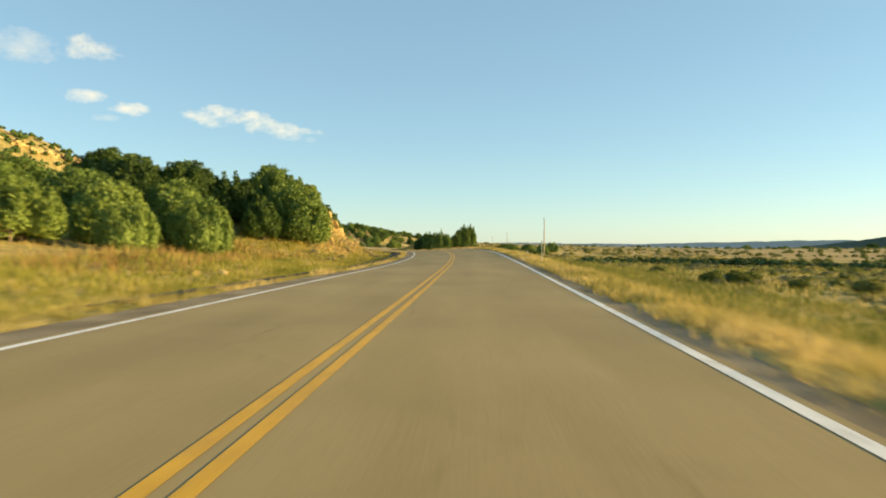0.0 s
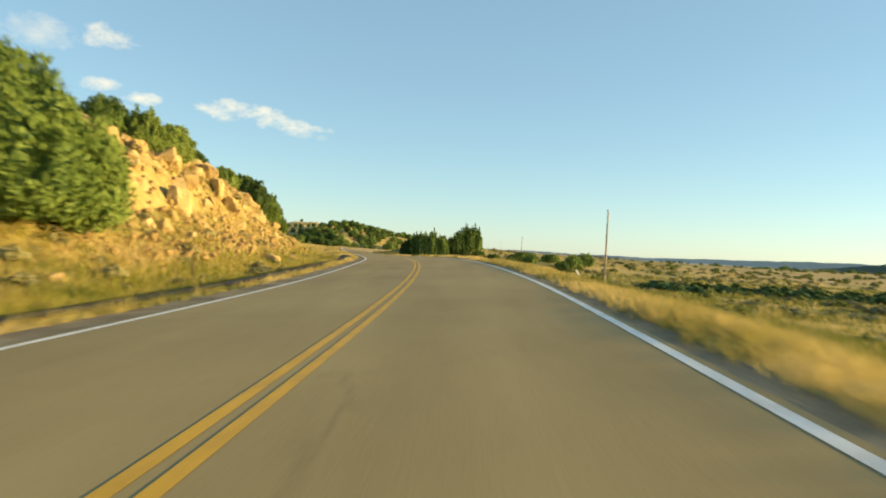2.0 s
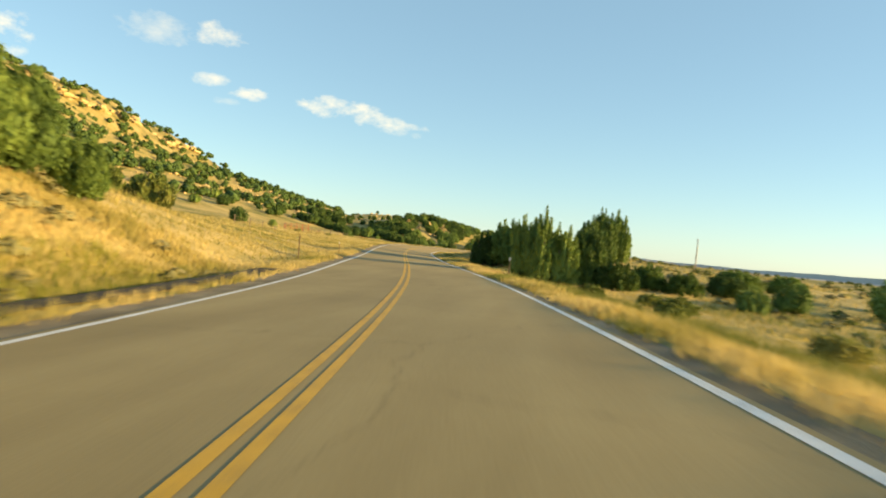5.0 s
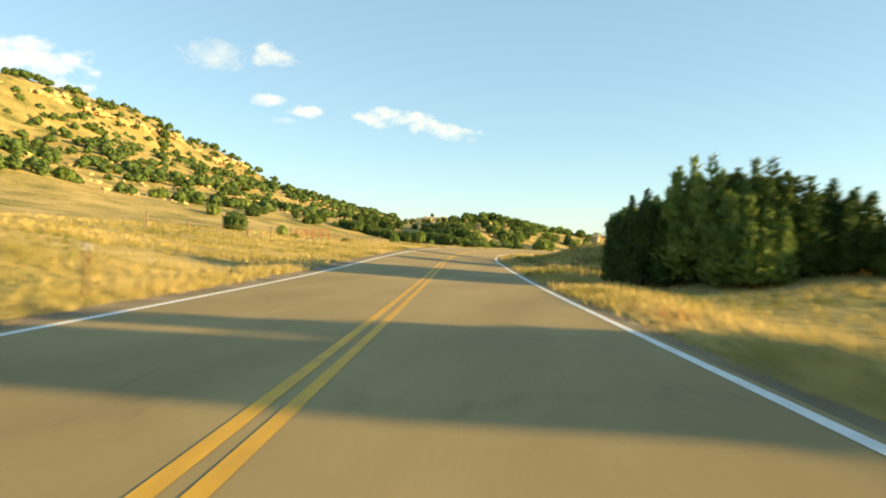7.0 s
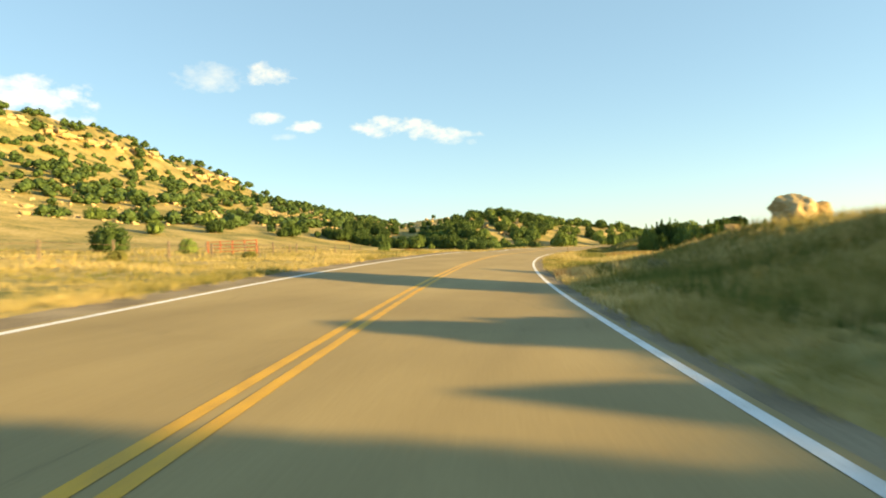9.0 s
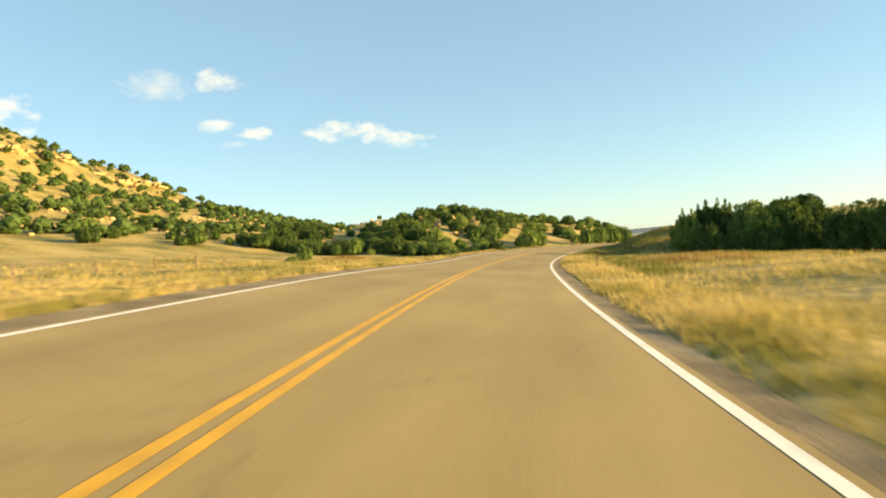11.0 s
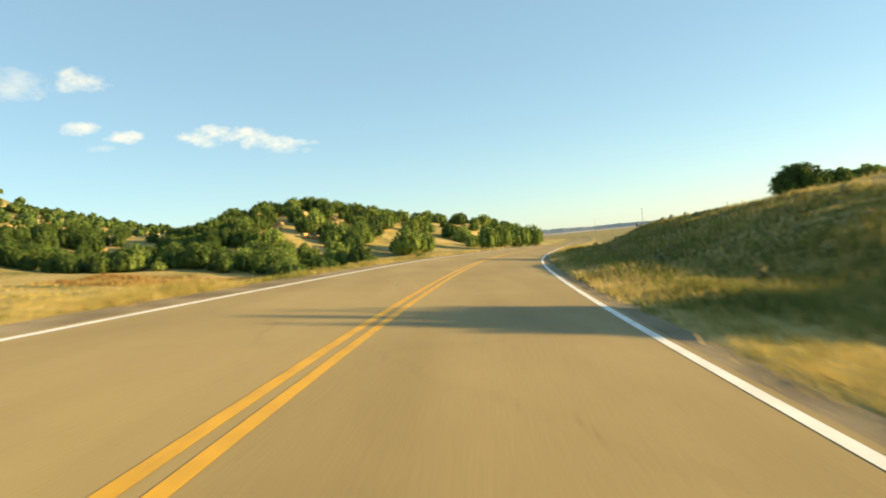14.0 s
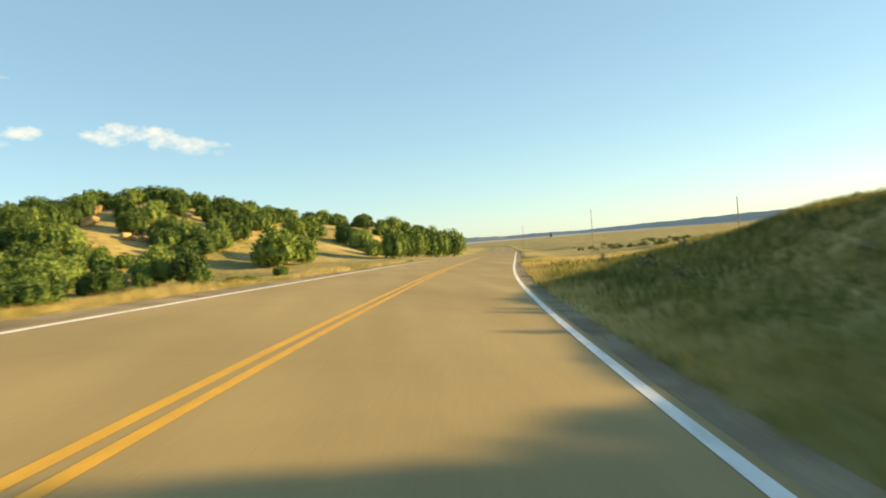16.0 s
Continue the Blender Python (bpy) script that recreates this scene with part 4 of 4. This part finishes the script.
# far mesas on the horizon
def far_mesa(name, points, depth, mat, label):
    """A flat-topped ridge: points of x, y and height along its foot."""
    v = []
    for i, (x, y, h) in enumerate(points):
        k = math.hypot(x, y)
        ox, oy = x / k, y / k
        v += [(x, y, -6), (x + ox * depth * 0.5, y + oy * depth * 0.5, h * 0.15), (x + ox * depth * 0.62, y + oy * depth * 0.62, h), (x + ox * depth * 1.6, y + oy * depth * 1.6, h * 1.02), (x + ox * depth * 2, y + oy * depth * 2, -6)]
    ob = mesh_object(name, v, grid_faces(len(points), 5)[:, ::-1], mat)
    return tagged(ob, label, "mesa", kind="structure")


def ridge(az0, az1, dist, heights, wobble=0.06):
    out = []
    n = 60
    for i in range(n):
        a = radians(az0 + (az1 - az0) * i / (n - 1))
        h = float(np.interp(i / (n - 1), np.linspace(0, 1, len(heights)), heights))
        h *= 1 + wobble * math.sin(i * 1.7) * math.cos(i * 0.61)
        out.append((dist * math.sin(a), dist * math.cos(a), h))
    return out


far_mesa("far_mesa", ridge(2, 16, 3600, [14, 23, 25, 23, 18, 20, 18, 14]), 160, HAZE, "blue flat-topped mesa on the horizon, aerial haze put into its colour")
far_mesa("far_mesa", ridge(13, 44, 3200, [12, 16, 21, 23, 28, 30, 27, 26, 32, 36, 34]), 160, HAZE, "blue flat-topped mesa on the horizon, aerial haze put into its colour")
far_mesa("dark_hill", ridge(24, 46, 1500, [-4, 6, 20, 42, 60, 66, 60]), 200, DARKHILL, "dark wooded hill at the edge of the valley")


# poles, posts, fence and gate
def cylinder(r0, r1, z0, z1, n=10, bend=0.0):
    bm = bmesh.new()
    rings = []
    for i in range(5):
        f = i / 4
        rr = r0 + (r1 - r0) * f
        rings.append([bm.verts.new((rr * math.cos(2 * math.pi * k / n) + bend * f * f, rr * math.sin(2 * math.pi * k / n), z0 + (z1 - z0) * f)) for k in range(n)])
    for a, b in zip(rings, rings[1:]):
        for k in range(n):
            bm.faces.new((a[k], a[(k + 1) % n], b[(k + 1) % n], b[k]))
    bm.faces.new(rings[-1])
    bm.faces.new(rings[0][::-1])
    return bm


def bar(sx, sy, sz, at=(0, 0, 0), soft=0.006):
    bm = bmesh.new()
    bmesh.ops.create_cube(bm, size=1)
    bmesh.ops.transform(bm, matrix=Matrix.Translation(at) @ Matrix.Diagonal((sx, sy, sz, 1)), verts=bm.verts)
    bmesh.ops.bevel(bm, geom=list(bm.edges), offset=soft, segments=1, affect="EDGES")
    return bm


def utility_pole(x, y, top):
    z = height(x, y)
    pole = tagged(new("utility_pole"), "grey weathered wooden utility pole standing in dry grass", "utility pole", "utility poles")
    pole.location = (x, y, z)
    h = top - z
    mast = part("mast", cylinder(0.085, 0.055, -0.5, h, 10, 0.05), POLEWOOD, pole, "grey weathered round mast", True)
    part("insulator", cylinder(0.05, 0.035, h + 0.0, h + 0.16), STEEL, mast, "small dark top insulator", True)
    part("ground_wire_strip", bar(0.02, 0.02, h * 0.8, (0.01, -0.08, h * 0.4), 0.003), STEEL, mast)
    return pole


POLES = [(13.2, 94.5, 4.8), (16.8, 190, 5.0), (19.5, 285, 5.4), (24.5, 418, 3.8), (25.5, 475, 5.6), (33, 570, 5.4)]
for x, y, top in POLES:
    utility_pole(x, y, top)


def delineator(y, u, tall, label, white=True, thin=False):
    x, y, z = beside(y, u)
    post = tagged(new("delineator_post"), label, "road marker", "roadside markers")
    post.location = (x, y, z)
    if thin:
        part("stake", cylinder(0.014, 0.012, -0.3, tall, 8), WHITEPAINT, post, "thin white rod")
        part("cap", cylinder(0.022, 0.02, tall - 0.02, tall + 0.08, 8), STEEL, post, "dark cap")
        return post
    stake = part("stake", bar(0.055, 0.03, tall + 0.3, (0, 0, tall / 2 - 0.15)), STEEL, post, "rusty brown steel stake")
    if white:
        part("reflector_plate", bar(0.075, 0.012, 0.13, (0, -0.024, tall - 0.08), 0.004), WHITEPAINT, stake, "small white reflector plate")
    return post


def fence_post(x, y, tall, lean=0.0):
    post = tagged(new("fence_post"), "grey weathered wooden fence post in dry grass", "fence post", "fence posts")
    post.matrix_basis = pose(x, y, height(x, y), lean, lean * 0.6, float(rng.uniform(0, 90)))
    part("shaft", cylinder(0.075, 0.065, -0.4, tall, 8), WOOD, post, "", True)
    return post


def wire(points, label):
    cu = bpy.data.curves.new("fence_wire", "CURVE")
    cu.dimensions, cu.bevel_depth, cu.bevel_resolution = "3D", 0.008, 0
    sp = cu.splines.new("POLY")
    sp.points.add(len(points) - 1)
    for p, q in zip(sp.points, points):
        p.co = (*q, 1)
    cu.materials.append(STEEL)
    return tagged(new("fence_wire", cu), label, "fence wire", "fence wires")


def fence(points, tall, wires=(0.35, 0.7, 1.05)):
    for x, y in points:
        fence_post(x, y, tall * float(rng.uniform(0.9, 1.08)), float(rng.normal(0, 2.5)))
    for h in wires:
        wire([(x, y, height(x, y) + h) for x, y in points], "rusty barbed fence wire strung between posts")


fence([(-27 + 0.05 * 5.0 * k, 18 + 5.0 * k) for k in range(8)], 1.3)
fence([(-40 - 0.52 * k, 196 + 6.2 * k) for k in range(11)] + [(-56.6, 260.2)], 1.25)
fence([(-51.3, 261.8), (-50.6, 268), (-50.4, 275), (-50.6, 282), (-51, 289), (-52, 296)], 1.25)
delineator(69.5, -8.2, 1.35, "brown steel marker post in the roadside ditch", False)
delineator(34.9, 4.5, 1.0, "thin white rod with a dark cap at the gravel edge", thin=True)
delineator(42, 6.9, 0.5, "short brown steel stake in the roadside grass", False)
delineator(158.8, -5.1, 0.95, "white roadside marker post at the gravel edge")
delineator(143.1, -5.8, 1.4, "brown steel marker post in the tall grass", False)
delineator(145.3, 5.5, 1.1, "marker post with a white plate before the junipers")
delineator(270, -7.5, 1.0, "dark steel marker post in the dry grass", False)
delineator(268.8, 5.5, 1.0, "thin steel marker post on the grass verge", False)
sx, sy, sz = 11.6, 92.5, height(11.6, 92.5)
stake = tagged(new("guy_wire_guard"), "pale leaning guard of the utility pole's guy wire", "guy wire guard")
stake.matrix_basis = pose(sx, sy, sz, 0, -36, 8)
part("guard", bar(0.14, 0.05, 1.5, (0, 0, 0.7), 0.015), WHITEPAINT, stake, "pale weathered guard")
part("anchor", cylinder(0.03, 0.03, -0.25, 0.2, 8), STEEL, stake)

gate = tagged(new("field_gate"), "faded red metal gate panels in the field fence", "gate")
gx0, gy0 = -54.0, 261.0
gate.matrix_basis = pose(gx0, gy0, height(gx0, gy0), 0, 0, 14)
for k in range(5):
    part("upright", cylinder(0.06, 0.06, -0.3, 1.5, 8), REDPAINT, gate).location = (-2.6 + 1.3 * k, 0, 0)
for k in range(4):
    part("rail", bar(5.2, 0.05, 0.06, (0, 0, 0.3 + 0.36 * k)), REDPAINT, gate)


pieces = []
for k in range(1100):
    y = float(rng.uniform(70, 120))
    d = float(rng.uniform(5.0, 19))
    x = float(road_at(np.array([y]))[0][0]) - EDGE - d
    me = boulder_meshes[k % 9]
    tri = np.array([[me.vertices[i].co for i in p.vertices] for p in me.polygons]).reshape(-1, 3)
    a = float(rng.uniform(0, 6.28))
    size = 0.12 + 0.3 * float(rng.random()) ** 2
    pieces.append(tri @ np.array([[math.cos(a), math.sin(a), 0], [-math.sin(a), math.cos(a), 0], [0, 0, 1]]) * size + np.array([x, y, height(x, y) + 0.12 + 0.2 * float(rng.random())]))
joined("rubble", pieces, ROCK, "small broken sandstone rubble strewn over the road cut", "rocks")
pieces = []
for k in range(150):
    y = float(rng.uniform(62, 135))
    d = 2.2 + 17 * float(rng.random()) ** 1.5
    x = float(road_at(np.array([y]))[0][0]) - EDGE - d
    w = float(rng.uniform(0.3, 0.95))
    pieces.append(shrubs[k % 6] * np.array([w, w, w * 0.65]) + np.array([x, y, height(x, y) + 0.02]))
joined("bank_brush", pieces, SCRUB, "grey-green brush growing on the rocky bank", "shrubs")
pieces = []
for k in range(60):
    y = float(rng.uniform(308, 374) if k % 3 else rng.uniform(184, 230))
    x = float(road_at(np.array([y]))[0][0]) + EDGE + 2.4 + 11 * float(rng.random()) ** 1.3
    w = float(rng.uniform(0.2, 0.55))
    pieces.append(shrubs[k % 6] * np.array([w, w, w * 1.1]) + np.array([x, y, height(x, y) + 0.02]))
joined("bank_brush", pieces, SCRUB, "grey-green brush dotted over the shaded grassy bank", "shrubs")
pieces = []
while len(pieces) < 1500:
    x, y = 12 + 300 * float(rng.random()) ** 1.5, float(rng.uniform(20, 460))
    u = float(land([x], [y])[1][0])
    if u < 12 or 155 < y < 240 and u < 30 or 300 < y < 380 and u < 30 or float(lumps(np.array(x), np.array(y), 21, 4.0)) < -0.15:
        continue
    w = float(rng.uniform(0.4, 1.15)) * (1 + u / 150)
    pieces.append(shrubs[len(pieces) % 6] * np.array([w, w, w * 0.55]) + np.array([x, y, height(x, y) + 0.02]))
joined("valley_brush", pieces, SHRUBGREEN, "low olive-green brush spread over the dry valley floor", "shrubs")


def tall_grass(name, y0, y1, u0, u1, n, mat, label, tall0=0.45, tall1=0.9):
    def place(k):
        y = rng.uniform(y0, y1, k)
        return road_at(y)[:, 0] + rng.uniform(u0, u1, k), y, rng.random(k) < 2
    joined(name, [tufts(n, place, tall0, tall1, 0.15, 4)], mat, label, "grass")


tall_grass("russet_grass", 276, 300, 9.0, 15, 1300, RUSSET, "reddish-brown seeding grass before the junipers", 0.2, 0.45)
tall_grass("russet_grass", 28, 62, -20, -13, 420, RUSSET, "tall reddish-brown weeds along the fence")
tall_grass("green_weeds", 262, 296, 6.8, 9.5, 700, WEED_AND_SHADE, "low green weeds in the moist roadside dip", 0.2, 0.5)
tall_grass("green_weeds", 10, 118, -9.6, -7.4, 6000, LUSH, "yellow-green weeds along the roadside ditch", 0.15, 0.4)
tall_grass("green_weeds", -6, 100, 6.6, 16, 6500, WEED_AND_SHADE, "olive weeds and grass sloping down from the road", 0.2, 0.5)
tall_grass("green_weeds", -6, 150, 15, 75, 16000, WEED_AND_SHADE, "olive grass spread over the valley floor", 0.2, 0.45)
tall_grass("green_weeds", 8, 70, -20, -7.5, 7000, LUSH, "olive weeds and grass below the junipers", 0.2, 0.5)
tall_grass("green_weeds", 96, 150, 6.2, 9.5, 5000, WEED_AND_SHADE, "yellow-green weeds along the embankment", 0.2, 0.55)


def shrub(seed):
    r = np.random.default_rng(seed)
    bush = new("roadside_shrub")
    v, f = [], []
    for i in range(7):
        a = r.uniform(0, 6.28)
        tube(v, f, (0.05 * math.cos(a), 0.05 * math.sin(a), -0.15), (0.4 * math.cos(a), 0.4 * math.sin(a), r.uniform(0.4, 0.8)), 0.02, 0.006, 5)
    mesh_object("stems", v, f, BARK, bush, "thin woody stems", True)
    cv, cf = crown_mesh(r, 14, 110, 0.62, 0.95, 0.03, 0.13, 0.45)
    mesh_object("leaves", cv, cf, SHRUBGREEN, bush)
    return bush


bushes = [shrub(71), shrub(72), shrub(73)]
spots = [(142, 9.0, 1.3), (144, 12.5, 1.2), (139, 12, 1.5), (134, 10, 1.2), (128, 12.5, 1.5), (122, 11, 1.2), (117, 13, 1.4), (111, 10.5, 1.0), (106, 12, 1.3), (101, 15, 1.4), 
         (60, 17, 1.2), (48, 19, 1.3), (40, 23, 1.5), (72, 21, 1.3), (46.5, 16.5, 1.3), (49, 19, 1.5), (43, 20.5, 1.2), (54, 22, 1.4), (33, -9.5, 0.5), (52, -9, 0.55), (57, -8.4, 0.6), (163, -21.8, 3.3), (160, -25.5, 3.6), (166.5, -24, 3.0), (226, -20, 1.1), (238, -17, 1.0), (372, -9.5, 1.5), (368, -12, 1.7), (377, -10.5, 1.4), (383, -8.8, 0.9), (396, -8.2, 0.8), (420, -8.6, 0.9)]
for k, (y, u, w) in enumerate(spots):
    x, y, z = beside(y, u)
    m = pose(x, y, z, 0, 0, 47 * k) @ Matrix.Diagonal((w * 1.15, w * 1.15, w * (0.62 if w < 2 else 0.95), 1))
    ob = bushes[k] if k < 3 else copy_thing(bushes[k % 3], Matrix())
    ob.matrix_basis = m
    tagged(ob, "bushy yellow-green shrub in the dry roadside grass", "shrub", "roadside shrubs")

tall_grass("green_weeds", 24, 128, -10.2, -6.5, 9000, LUSH, "yellow-green weeds and grass covering the lower bank", 0.2, 0.5)
tall_grass("bank_grass", 60, 136, -13.5, -7.0, 12000, STRAW, "dry golden grass on the lower slope of the road cut", 0.15, 0.42)
tall_grass("bank_grass", 84, 136, -21, -12.5, 4200, STRAW, "dry golden grass among the rocks of the road cut", 0.15, 0.4)
tall_grass("bank_grass", 306, 376, 6.2, 16, 7000, STRAW, "dry golden grass on the cut bank", 0.12, 0.32)
# dark green blades put part of both right-hand banks' shade into the colour
tall_grass("green_weeds", 306, 376, 4.9, 15, 17000, WEED_AND_SHADE, "green weeds and grass whose dark colour deepens the cut bank's shade", 0.12, 0.34)
tall_grass("green_weeds", 182, 232, 5.4, 12, 8000, WEED_AND_SHADE, "green weeds and grass whose dark colour deepens the boulder-topped bank's shade", 0.12, 0.34)
tall_grass("bank_grass", 282, 312, 5.5, 22, 7000, STRAW, "dry golden grass in the dip before the cut bank", 0.15, 0.4)
tall_grass("green_weeds", 282, 312, 5.5, 22, 6000, WEED_AND_SHADE, "green weeds in the dip before the cut bank", 0.15, 0.4)
tall_grass("bank_grass", 182, 230, 6.0, 15, 5000, STRAW, "dry golden grass on the boulder-topped bank", 0.2, 0.5)
tall_grass("green_weeds", 228, 345, -7.6, -4.7, 9000, WEED_AND_SHADE, "green weeds along the edge of the grass field", 0.08, 0.24)
tall_grass("russet_grass", 388, 404, -66, -16, 2600, RUSSET, "reddish-brown weeds along the foot of the knoll", 0.3, 0.6)
